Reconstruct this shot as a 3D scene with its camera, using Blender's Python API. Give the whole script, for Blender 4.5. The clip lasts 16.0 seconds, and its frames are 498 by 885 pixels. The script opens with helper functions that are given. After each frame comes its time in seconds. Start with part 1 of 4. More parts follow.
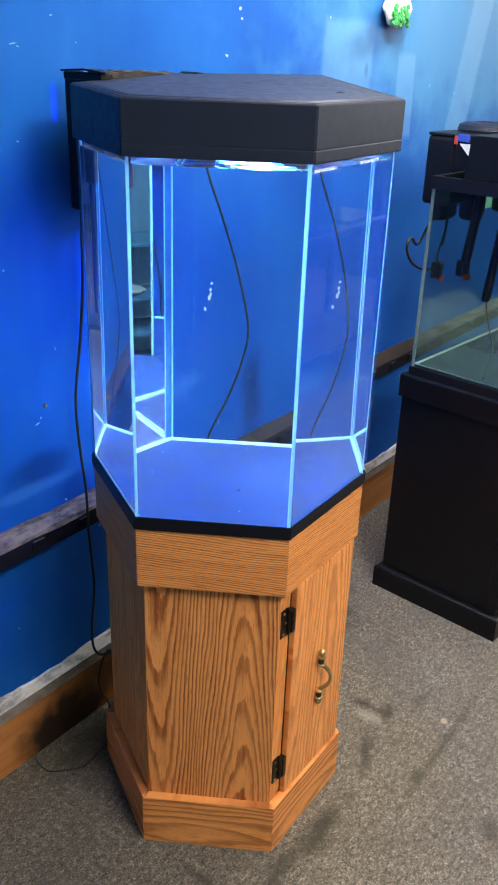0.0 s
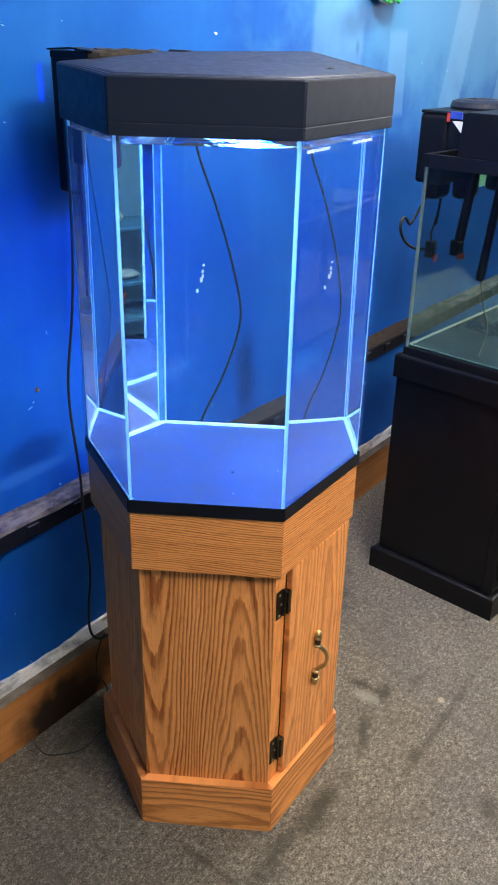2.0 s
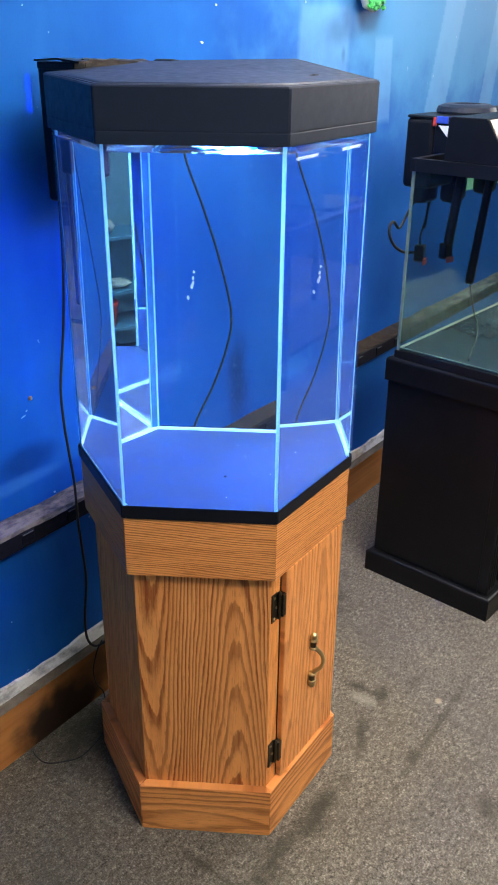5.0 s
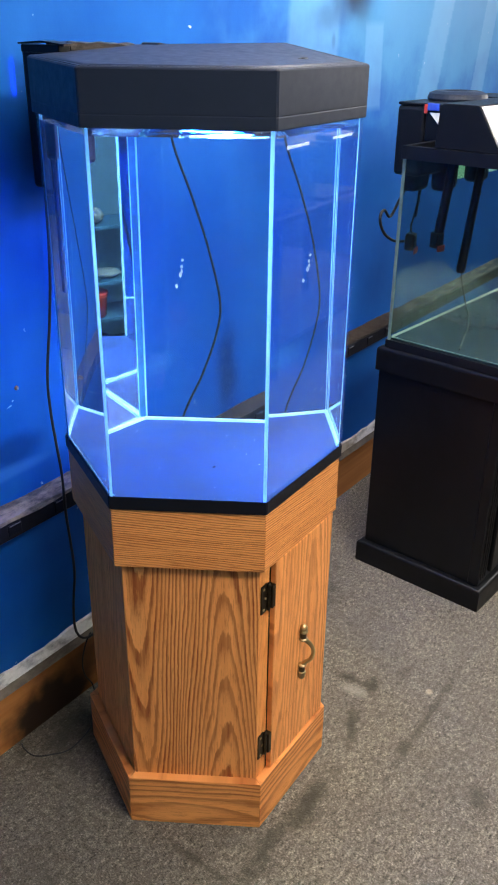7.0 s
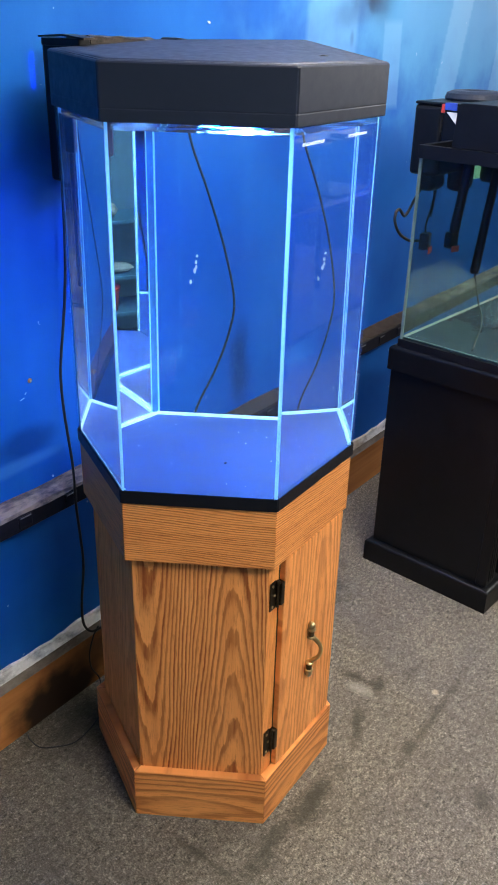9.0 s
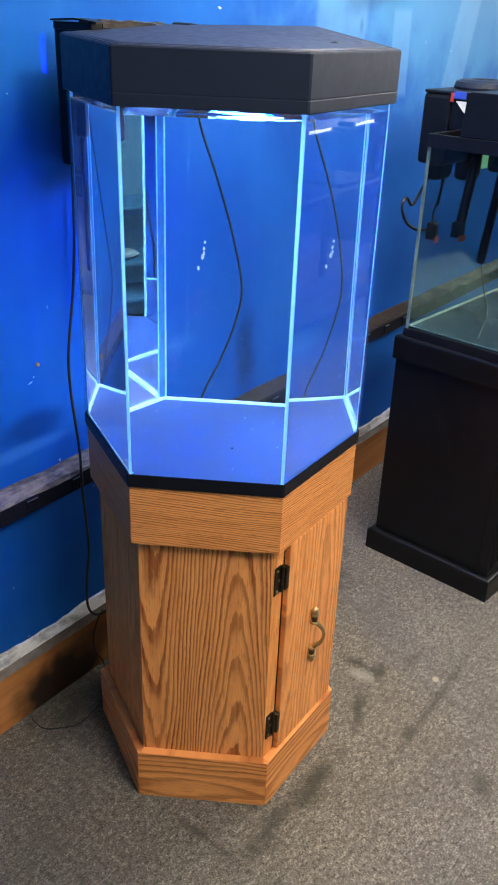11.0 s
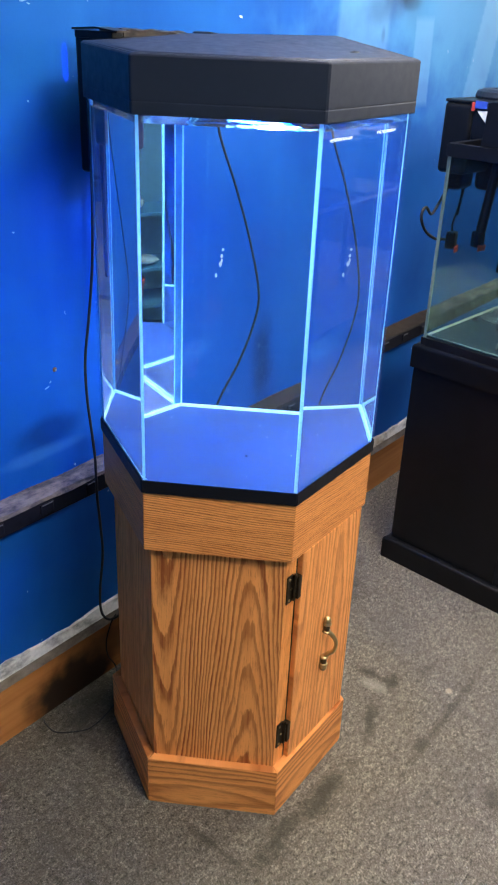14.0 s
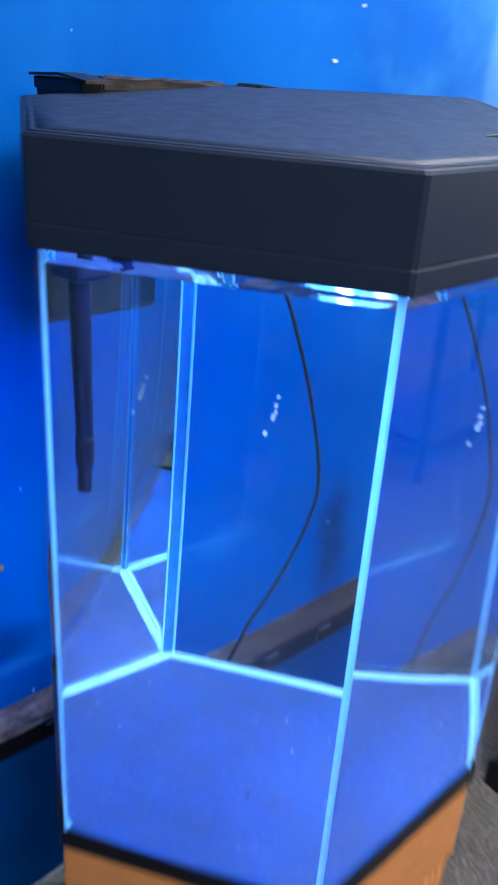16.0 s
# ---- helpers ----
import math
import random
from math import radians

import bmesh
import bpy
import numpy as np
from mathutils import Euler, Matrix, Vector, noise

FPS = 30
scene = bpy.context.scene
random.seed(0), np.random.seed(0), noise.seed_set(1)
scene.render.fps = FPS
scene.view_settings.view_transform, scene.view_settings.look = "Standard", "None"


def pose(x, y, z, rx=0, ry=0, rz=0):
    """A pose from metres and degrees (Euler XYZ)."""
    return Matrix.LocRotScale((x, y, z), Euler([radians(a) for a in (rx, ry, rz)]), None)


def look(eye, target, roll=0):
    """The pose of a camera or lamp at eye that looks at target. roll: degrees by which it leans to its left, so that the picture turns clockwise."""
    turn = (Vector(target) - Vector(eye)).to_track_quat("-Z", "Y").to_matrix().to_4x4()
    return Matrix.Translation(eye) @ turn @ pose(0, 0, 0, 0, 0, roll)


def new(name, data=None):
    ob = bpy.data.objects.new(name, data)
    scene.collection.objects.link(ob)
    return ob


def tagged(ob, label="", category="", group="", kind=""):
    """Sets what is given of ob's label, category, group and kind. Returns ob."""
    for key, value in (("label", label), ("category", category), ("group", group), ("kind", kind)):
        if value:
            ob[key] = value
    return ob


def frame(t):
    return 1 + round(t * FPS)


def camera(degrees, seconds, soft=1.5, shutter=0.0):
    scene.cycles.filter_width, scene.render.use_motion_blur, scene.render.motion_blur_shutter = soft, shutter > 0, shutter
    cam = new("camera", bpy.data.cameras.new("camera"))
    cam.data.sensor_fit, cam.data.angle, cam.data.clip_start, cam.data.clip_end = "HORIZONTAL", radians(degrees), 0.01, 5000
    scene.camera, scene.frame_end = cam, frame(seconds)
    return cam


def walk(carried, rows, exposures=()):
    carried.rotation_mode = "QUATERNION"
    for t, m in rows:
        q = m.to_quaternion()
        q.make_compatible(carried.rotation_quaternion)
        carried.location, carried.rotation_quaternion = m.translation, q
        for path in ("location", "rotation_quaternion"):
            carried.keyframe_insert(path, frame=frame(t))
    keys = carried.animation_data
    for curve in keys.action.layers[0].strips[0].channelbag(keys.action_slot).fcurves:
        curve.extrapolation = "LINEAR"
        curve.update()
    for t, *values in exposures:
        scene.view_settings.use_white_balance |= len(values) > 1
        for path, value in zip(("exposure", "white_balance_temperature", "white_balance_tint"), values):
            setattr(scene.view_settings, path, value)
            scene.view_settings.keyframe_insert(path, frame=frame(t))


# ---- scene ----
cam = camera(33.0, 16.0, 1.9, 0.5)
PATH = [
    (0, (-1.154, -0.93, 1.526), (0.288, 0.167, 0.68), 2.0),
    (0.5, (-1.152, -0.934, 1.518), (0.285, 0.16, 0.659), 1.7),
    (1, (-1.153, -0.937, 1.518), (0.281, 0.154, 0.648), 1.5),
    (1.5, (-1.15, -0.936, 1.518), (0.28, 0.156, 0.644), 1.1),
    (2, (-1.147, -0.934, 1.519), (0.287, 0.148, 0.64), 1.4),
    (2.5, (-1.148, -0.931, 1.51), (0.293, 0.13, 0.617), 1.9),
    (3, (-1.15, -0.935, 1.518), (0.293, 0.127, 0.628), 1.6),
    (3.5, (-1.153, -0.944, 1.521), (0.298, 0.132, 0.663), 1.1),
    (6, (-1.149, -0.947, 1.516), (0.295, 0.131, 0.649), 0.1),
    (6.5, (-1.146, -0.947, 1.516), (0.302, 0.127, 0.651), 0.1),
    (7, (-1.137, -0.943, 1.508), (0.313, 0.116, 0.627), 0.7),
    (7.5, (-1.13, -0.936, 1.505), (0.315, 0.119, 0.612), 1.2),
    (8, (-1.131, -0.938, 1.511), (0.311, 0.13, 0.629), 0.8),
    (10.5, (-1.16, -0.934, 1.501), (0.269, 0.136, 0.601), 2.9),
    (11, (-1.159, -0.936, 1.506), (0.268, 0.129, 0.596), 2.2),
    (11.5, (-1.15, -0.94, 1.503), (0.287, 0.11, 0.591), 2.3),
    (12, (-1.151, -0.949, 1.507), (0.295, 0.092, 0.599), 2.4),
    (12.5, (-1.134, -0.952, 1.502), (0.304, 0.095, 0.588), 1.6),
    (13, (-1.118, -0.944, 1.483), (0.295, 0.116, 0.545), 0.9),
    (13.5, (-1.127, -0.941, 1.492), (0.275, 0.134, 0.554), 1.3),
    (14, (-1.153, -0.941, 1.509), (0.252, 0.163, 0.61), 2.4),
    (14.5, (-1.119, -0.958, 1.511), (0.279, 0.18, 0.645), 3.5),
    (15, (-1.014, -0.895, 1.518), (0.36, 0.282, 0.667), 4.6),
    (15.4, (-0.882, -0.737, 1.526), (0.502, 0.442, 0.693), 4.6),
    (15.5, (-0.843, -0.709, 1.532), (0.531, 0.477, 0.693), 4.4),
    (15.6, (-0.807, -0.686, 1.532), (0.56, 0.513, 0.7), 4.2),
    (15.8, (-0.693, -0.626, 1.527), (0.624, 0.622, 0.686), 3.8),
    (15.9, (-0.627, -0.601, 1.524), (0.652, 0.684, 0.678), 3.9),
    (16, (-0.556, -0.573, 1.522), (0.665, 0.766, 0.674), 3.9),
]
walk(cam, [(t, look(eye, target, roll)) for t, eye, target, roll in PATH], [(0.0, 0.0, 6500, 10), (14.5, 0.0, 6450, 10), (15.0, -0.10, 6250, 10), (15.5, -0.14, 6000, 10), (16.0, -0.28, 5450, 10)])

# ---------------------------------------------------------------- light
world = bpy.data.worlds.new("world")
world.use_nodes = True
world.node_tree.nodes["Background"].inputs[0].default_value = (0.5, 0.55, 0.62, 1)
world.node_tree.nodes["Background"].inputs[1].default_value = 0.05
scene.world = world
scene.cycles.glossy_bounces = 14
scene.cycles.max_bounces = 24

CEIL = 2.6
LED_POWER, TUBE_GLOW, SIDE_LIGHT_POWER = 4.0, 43.5, 100.0


# ---------------------------------------------------------------- materials
class Mat:
    """A small builder round one node material."""

    def __init__(self, name):
        self.mat = bpy.data.materials.new(name)
        self.mat.use_nodes = True
        self.nt = self.mat.node_tree
        self.bsdf = self.nt.nodes["Principled BSDF"]
        self.out = self.nt.nodes["Material Output"]

    def put(self, socket, value):
        if isinstance(value, bpy.types.NodeSocket):
            self.nt.links.new(value, socket)
        elif isinstance(value, (tuple, list)) and len(value) == 3 and socket.type == "RGBA":
            socket.default_value = (*value, 1)
        else:
            socket.default_value = value

    def node(self, kind, out=0, props=None, **ins):
        n = self.nt.nodes.new(kind)
        for k, v in (props or {}).items():
            setattr(n, k, v)
        for k, v in ins.items():
            key = int(k[1:]) if k[0] == "i" and k[1:].isdigit() else k.replace("_", " ")
            self.put(n.inputs[key], v)
        return n.outputs[out]

    def math(self, op, a, b=0.0, clamp=False):
        return self.node("ShaderNodeMath", props={"operation": op, "use_clamp": clamp}, i0=a, i1=b)

    def coords(self, which="Object"):
        return self.nt.nodes.new("ShaderNodeTexCoord").outputs[which]

    def scaled(self, vec, sx, sy, sz, loc=(0, 0, 0)):
        return self.node("ShaderNodeMapping", Vector=vec, Scale=(sx, sy, sz), Location=loc)

    def noise(self, vec, scale, detail=3.0, rough=0.5, distortion=0.0):
        return self.node("ShaderNodeTexNoise", Vector=vec, Scale=scale, Detail=detail, Roughness=rough, Distortion=distortion)

    def ramp(self, fac, stops, interp="LINEAR"):
        n = self.nt.nodes.new("ShaderNodeValToRGB")
        n.color_ramp.interpolation = interp
        els = n.color_ramp.elements
        while len(els) < len(stops):
            els.new(0.5)
        for e, (p, c) in zip(els, stops):
            e.position = p
            e.color = (c, c, c, 1) if isinstance(c, (int, float)) else (*c, 1)
        self.put(n.inputs[0], fac)
        return n.outputs[0]

    def mix(self, fac, a, b, mode="MIX"):
        return self.node("ShaderNodeMix", out=2, props={"data_type": "RGBA", "blend_type": mode}, i0=fac, i6=a, i7=b)

    def bump(self, height, strength=0.3, dist=0.002):
        self.put(self.bsdf.inputs["Normal"], self.node("ShaderNodeBump", Height=height, Strength=strength, Distance=dist))

    def set(self, **ins):
        for k, v in ins.items():
            self.put(self.bsdf.inputs[k.replace("_", " ")], v)
        return self

    def split(self, vec):
        n = self.nt.nodes.new("ShaderNodeSeparateXYZ")
        self.put(n.inputs[0], vec)
        return n.outputs

    def blob(self, vec, centre, radii, edge=0.6, wobble=0.0, scale=8.0):
        """1 inside an ellipsoid of a soft, uneven edge, 0 outside."""
        v = self.node("ShaderNodeMapping", props={"vector_type": "TEXTURE"}, Vector=vec, Location=centre, Scale=radii)
        d = self.node("ShaderNodeVectorMath", out=1, props={"operation": "LENGTH"}, i0=v)
        if wobble:
            n = self.math("SUBTRACT", self.noise(vec, scale, 4.0), 0.5)
            d = self.math("ADD", d, self.math("MULTIPLY", n, wobble))
        return self.node("ShaderNodeMapRange", props={"interpolation_type": "SMOOTHSTEP"}, Value=d, i1=1.0, i2=1.0 - edge, i3=0.0, i4=1.0)


def plain(name, color, rough=0.5, metal=0.0, grain=0.0, scale=60.0, spread=0.25, bump=0.0, spec=0.5):
    """A surface of one colour with uneven tone, gloss and a fine relief."""
    m = Mat(name)
    co = m.coords()
    n = m.noise(co, scale, 5.0, 0.6)
    big = m.noise(co, scale * 0.12, 3.0)
    dark = tuple(c * (1 - spread) for c in color)
    light = tuple(min(1, c * (1 + spread)) for c in color)
    col = m.mix(m.ramp(m.math("MULTIPLY", m.math("ADD", n, big), 0.5), [(0.35, 0.0), (0.65, 1.0)]), dark, light)
    m.set(Base_Color=col, Metallic=metal, Specular_IOR_Level=spec)
    m.set(Roughness=m.node("ShaderNodeMapRange", Value=n, i1=0.3, i2=0.7, i3=max(0.02, rough - 0.06), i4=min(1, rough + 0.06)))
    if bump:
        m.bump(n, bump, 0.001)
    return m.mat


def oak(name, horizontal=False, lift=0.105, swing=0.050, jag=0.009, peak=0.065, wave=0.165, seed=(0, 0, 0), tone=1.0, bands=76.0, depth=1.0, rough=0.38, spec=0.28):
    """Oak veneer: arches of dark late wood along the grain, pores and a satin lacquer."""
    m = Mat(name)
    co = m.node("ShaderNodeVectorMath", props={"operation": "ADD"}, i0=m.coords(), i1=seed)
    s = m.split(co)
    across, along = (s[2], s[0]) if horizontal else (s[0], s[2])
    flat = m.node("ShaderNodeCombineXYZ", X=across, Y=along, Z=0.0)
    wob = m.noise(m.scaled(flat, 9.0, 1.7, 1.0), 1.0, 2.0, 0.5)
    wob2 = m.noise(m.scaled(flat, 45.0, 7.0, 1.0), 1.0, 2.0, 0.5)
    u = m.math("SUBTRACT", across, peak)
    arch = m.math("COSINE", m.math("MULTIPLY", u, math.pi / wave))
    f = m.math("MULTIPLY", arch, -lift)
    f = m.math("ADD", f, m.math("MULTIPLY", along, lift if not horizontal else lift * 0.5))
    f = m.math("ADD", f, m.math("MULTIPLY", wob, swing))
    f = m.math("ADD", f, m.math("MULTIPLY", wob2, jag))
    fray = m.noise(m.scaled(flat, 190.0, 42.0, 1.0), 1.0, 2.0, 0.6)
    f = m.math("ADD", f, m.math("MULTIPLY", fray, jag * 0.42))
    drift = m.noise(m.scaled(flat, 26.0, 2.6, 1.0), 1.0, 2.0, 0.5)
    f = m.math("ADD", f, m.math("MULTIPLY", drift, swing * 0.35))
    grown = m.math("MULTIPLY", f, bands)
    ph = m.math("FRACT", grown)
    year = m.node("ShaderNodeTexWhiteNoise", props={"noise_dimensions": "1D"}, W=m.math("FLOOR", grown))
    ring = m.ramp(ph, [(0.0, 0.0), (0.36, 0.05), (0.55, 0.42), (0.70, 1.0), (0.92, 0.96), (1.0, 0.0)])
    pores = m.noise(m.scaled(flat, 420.0, 22.0, 1.0), 1.0, 3.0, 0.65)
    streak = m.noise(m.scaled(flat, 120.0, 2.0, 1.0), 1.0, 3.0, 0.6)
    big = m.noise(m.scaled(flat, 10.0, 2.0, 1.0), 1.0, 2.0)
    light = m.mix(big, tuple(c * tone for c in (0.96, 0.428, 0.140)), tuple(c * tone for c in (0.80, 0.308, 0.085)))
    flame = m.noise(m.scaled(flat, 38.0, 3.0, 1.0), 1.0, 3.0, 0.6)
    light = m.mix(m.math("MULTIPLY", m.ramp(flame, [(0.42, 0.0), (0.66, 1.0)]), 0.55), light, tuple(c * tone for c in (0.66, 0.235, 0.062)))
    dark = tuple(c * tone for c in (0.235, 0.047, 0.008))
    strength = m.math("MULTIPLY", ring, m.ramp(streak, [(0.28, 0.45), (0.62, 1.0)]))
    strength = m.math("MULTIPLY", strength, m.ramp(year, [(0.0, 0.66), (0.7, 1.0)]))
    col = m.mix(m.math("MULTIPLY", strength, depth), light, dark)
    col = m.mix(m.math("MULTIPLY", m.ramp(pores, [(0.54, 0.0), (0.66, 1.0)]), 0.42), col, dark)
    m.set(Base_Color=col, Roughness=m.ramp(pores, [(0.3, rough), (0.7, rough + 0.14)]), Specular_IOR_Level=spec)
    m.bump(m.math("ADD", pores, m.math("MULTIPLY", ring, -0.5)), 0.16, 0.0006)
    return m.mat


def wall_paint():
    m = Mat("blue_wall_paint")
    co = m.coords()
    roll = m.noise(m.scaled(co, 1.0, 1.0, 0.18), 5.5, 3.0, 0.5)
    blot = m.noise(co, 2.3, 4.0, 0.55)
    fine = m.noise(co, 160.0, 4.0, 0.6)
    col = m.mix(m.ramp(blot, [(0.32, 0.0), (0.68, 1.0)]), (0.004, 0.069, 0.362), (0.010, 0.116, 0.465))
    col = m.mix(m.math("MULTIPLY", m.ramp(roll, [(0.50, 0.0), (0.68, 1.0)]), 0.18), col, (0.03, 0.20, 0.66))
    # grey scuffs, smears and a dark upright patch
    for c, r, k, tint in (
        # brighter light at upper right, painted in as a wide paler area
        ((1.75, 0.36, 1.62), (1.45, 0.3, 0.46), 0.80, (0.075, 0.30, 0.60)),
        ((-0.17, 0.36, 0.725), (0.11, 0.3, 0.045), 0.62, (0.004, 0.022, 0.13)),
        ((-0.20, 0.36, 0.68), (0.16, 0.3, 0.020), 0.20, (0.09, 0.32, 0.70)),
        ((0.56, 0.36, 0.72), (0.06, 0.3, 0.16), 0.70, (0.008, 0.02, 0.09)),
        ((0.30, 0.36, 0.82), (0.10, 0.3, 0.04), 0.25, (0.06, 0.25, 0.62)),
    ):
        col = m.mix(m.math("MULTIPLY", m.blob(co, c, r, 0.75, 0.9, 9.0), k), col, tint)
    # paler touched-up patches high on the wall
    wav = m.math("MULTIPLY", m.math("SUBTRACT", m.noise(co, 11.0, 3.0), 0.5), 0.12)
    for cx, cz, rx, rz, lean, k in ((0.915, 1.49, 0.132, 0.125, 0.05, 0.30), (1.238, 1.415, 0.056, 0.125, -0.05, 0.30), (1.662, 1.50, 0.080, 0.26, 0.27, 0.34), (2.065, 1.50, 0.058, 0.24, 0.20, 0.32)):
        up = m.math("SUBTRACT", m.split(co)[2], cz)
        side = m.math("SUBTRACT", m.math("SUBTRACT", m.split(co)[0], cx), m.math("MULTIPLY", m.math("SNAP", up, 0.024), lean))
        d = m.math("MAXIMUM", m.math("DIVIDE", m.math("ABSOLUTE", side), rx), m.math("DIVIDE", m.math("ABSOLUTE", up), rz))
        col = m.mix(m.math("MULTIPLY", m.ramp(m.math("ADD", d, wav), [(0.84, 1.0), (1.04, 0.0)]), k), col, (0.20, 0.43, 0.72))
    # the smoky smear beside the hanging bag
    for c, r, k in (((1.065, 0.36, 1.585), (0.105, 0.3, 0.072), 0.66), ((0.985, 0.36, 1.545), (0.120, 0.3, 0.052), 0.52), ((1.010, 0.36, 1.486), (0.016, 0.3, 0.030), 0.45)):
        col = m.mix(m.math("MULTIPLY", m.blob(co, c, r, 0.85, 0.6, 14.0), k), col, (0.028, 0.085, 0.22))
    chips = m.ramp(m.noise(co, 46.0, 2.0, 0.4), [(0.785, 0.0), (0.795, 1.0)])
    col = m.mix(m.math("MULTIPLY", chips, 0.5), col, (0.35, 0.5, 0.75))
    m.set(Base_Color=col, Roughness=m.ramp(roll, [(0.3, 0.50), (0.7, 0.62)]), Specular_IOR_Level=0.10)
    m.bump(m.math("ADD", fine, m.math("MULTIPLY", blot, 2.0)), 0.12, 0.002)
    return m.mat


def carpet():
    m = Mat("worn_grey_carpet")
    co = m.coords()
    tuft = m.noise(m.scaled(co, 1.0, 0.7, 1.0), 300.0, 3.0, 0.7)
    tuft2 = m.noise(m.scaled(co, 0.8, 1.0, 1.0), 105.0, 4.0, 0.72)
    clump = m.noise(co, 42.0, 4.0, 0.62)
    fleck = m.node("ShaderNodeTexVoronoi", Vector=co, Scale=240.0)
    soil = m.noise(co, 5.0, 4.0, 0.6)
    soil2 = m.noise(co, 18.0, 4.0, 0.65)
    t = m.math("ADD", m.math("MULTIPLY", m.math("ADD", tuft, tuft2), 0.44), m.math("MULTIPLY", clump, 0.12))
    col = m.ramp(t, [(0.385, (0.034, 0.030, 0.024)), (0.465, (0.100, 0.088, 0.069)), (0.535, (0.165, 0.146, 0.116)), (0.615, (0.34, 0.302, 0.245))])
    col = m.mix(m.math("MULTIPLY", m.ramp(soil, [(0.40, 0.0), (0.68, 1.0)]), 0.40), col, (0.075, 0.066, 0.055))
    col = m.mix(m.math("MULTIPLY", m.ramp(soil2, [(0.56, 0.0), (0.70, 1.0)]), 0.50), col, (0.060, 0.054, 0.046))
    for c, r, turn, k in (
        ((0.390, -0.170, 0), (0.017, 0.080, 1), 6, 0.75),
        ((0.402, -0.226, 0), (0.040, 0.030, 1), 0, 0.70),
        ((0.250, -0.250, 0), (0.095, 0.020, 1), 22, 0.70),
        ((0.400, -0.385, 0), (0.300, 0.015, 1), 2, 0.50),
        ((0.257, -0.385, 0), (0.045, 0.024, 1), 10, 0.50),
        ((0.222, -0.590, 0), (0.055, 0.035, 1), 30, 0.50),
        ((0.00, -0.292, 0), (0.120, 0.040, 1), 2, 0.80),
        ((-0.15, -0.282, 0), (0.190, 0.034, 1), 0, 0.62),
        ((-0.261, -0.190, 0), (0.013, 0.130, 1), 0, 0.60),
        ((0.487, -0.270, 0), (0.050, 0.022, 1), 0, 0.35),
        # shade between the two stands, painted in as a soft dark blob
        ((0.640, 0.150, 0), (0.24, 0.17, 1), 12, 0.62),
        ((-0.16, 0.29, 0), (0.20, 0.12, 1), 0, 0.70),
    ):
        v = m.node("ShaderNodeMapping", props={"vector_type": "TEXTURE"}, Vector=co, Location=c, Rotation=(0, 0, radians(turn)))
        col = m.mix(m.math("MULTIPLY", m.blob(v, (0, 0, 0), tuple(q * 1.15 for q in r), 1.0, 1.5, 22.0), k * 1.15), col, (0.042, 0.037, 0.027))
    col = m.mix(m.math("MULTIPLY", m.blob(co, (0.356, -0.192, 0), (0.026, 0.048, 1), 0.8, 0.9, 30.0), 0.35), col, (0.34, 0.315, 0.275))
    col = m.mix(m.math("MULTIPLY", m.blob(co, (0.468, -0.349, 0), (0.014, 0.012, 1), 0.8, 0.9, 40.0), 0.55), col, (0.45, 0.36, 0.25))
    grit = m.ramp(m.noise(co, 130.0, 1.0, 0.3), [(0.755, 0.0), (0.765, 1.0)])
    col = m.mix(m.math("MULTIPLY", grit, 0.25), col, (0.6, 0.59, 0.55))
    m.set(Base_Color=col, Roughness=0.95, Specular_IOR_Level=0.1, Sheen_Weight=0.15)
    m.bump(m.math("ADD", t, m.math("MULTIPLY", fleck, 0.35)), 0.6, 0.005)
    return m.mat


def base_wood():
    m = Mat("scorched_pine_board")
    co = m.coords()
    g = m.noise(m.scaled(co, 2.0, 40.0, 40.0), 1.0, 4.0, 0.6)
    col = m.ramp(g, [(0.3, (0.40, 0.150, 0.042)), (0.7, (0.58, 0.250, 0.078))])
    col = m.mix(m.math("MULTIPLY", m.noise(co, 6.0, 3.0), 0.35), col, (0.30, 0.13, 0.045))
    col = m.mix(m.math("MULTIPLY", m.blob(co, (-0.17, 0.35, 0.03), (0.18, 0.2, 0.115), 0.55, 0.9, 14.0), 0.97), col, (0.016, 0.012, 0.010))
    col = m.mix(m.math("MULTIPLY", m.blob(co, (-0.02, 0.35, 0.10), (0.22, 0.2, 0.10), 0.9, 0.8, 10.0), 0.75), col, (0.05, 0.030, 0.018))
    m.set(Base_Color=col, Roughness=0.55, Specular_IOR_Level=0.2)
    m.bump(g, 0.15, 0.001)
    return m.mat


def worn_strip(name, a, b, scale, lo=0.45, hi=0.56, rough=0.6, stain_or_shade=None):
    """Two tones in ragged patches: old caulk or a scraped painted edge."""
    m = Mat(name)
    co = m.coords()
    n = m.noise(m.scaled(co, 0.4, 1.0, 1.0), scale, 5.0, 0.65)
    n2 = m.noise(co, scale * 6, 3.0)
    col = m.mix(m.ramp(n, [(lo, 0.0), (hi, 1.0)]), a, b)
    col = m.mix(m.math("MULTIPLY", n2, 0.35), col, tuple(c * 0.55 for c in b))
    if stain_or_shade:
        col = m.mix(m.math("MULTIPLY", m.blob(co, stain_or_shade[0], stain_or_shade[1], 0.5, 0.8, 9.0), 0.92), col, stain_or_shade[2])
    m.set(Base_Color=col, Roughness=rough, Specular_IOR_Level=0.12)
    m.bump(n2, 0.4, 0.002)
    return m.mat


def water_body():
    m = Mat("clear_water")
    m.nt.nodes.remove(m.bsdf)
    m.put(m.out.inputs[0], m.node("ShaderNodeBsdfGlass", Color=(0.90, 0.965, 1.0), Roughness=0.0, IOR=1.333))
    return m.mat


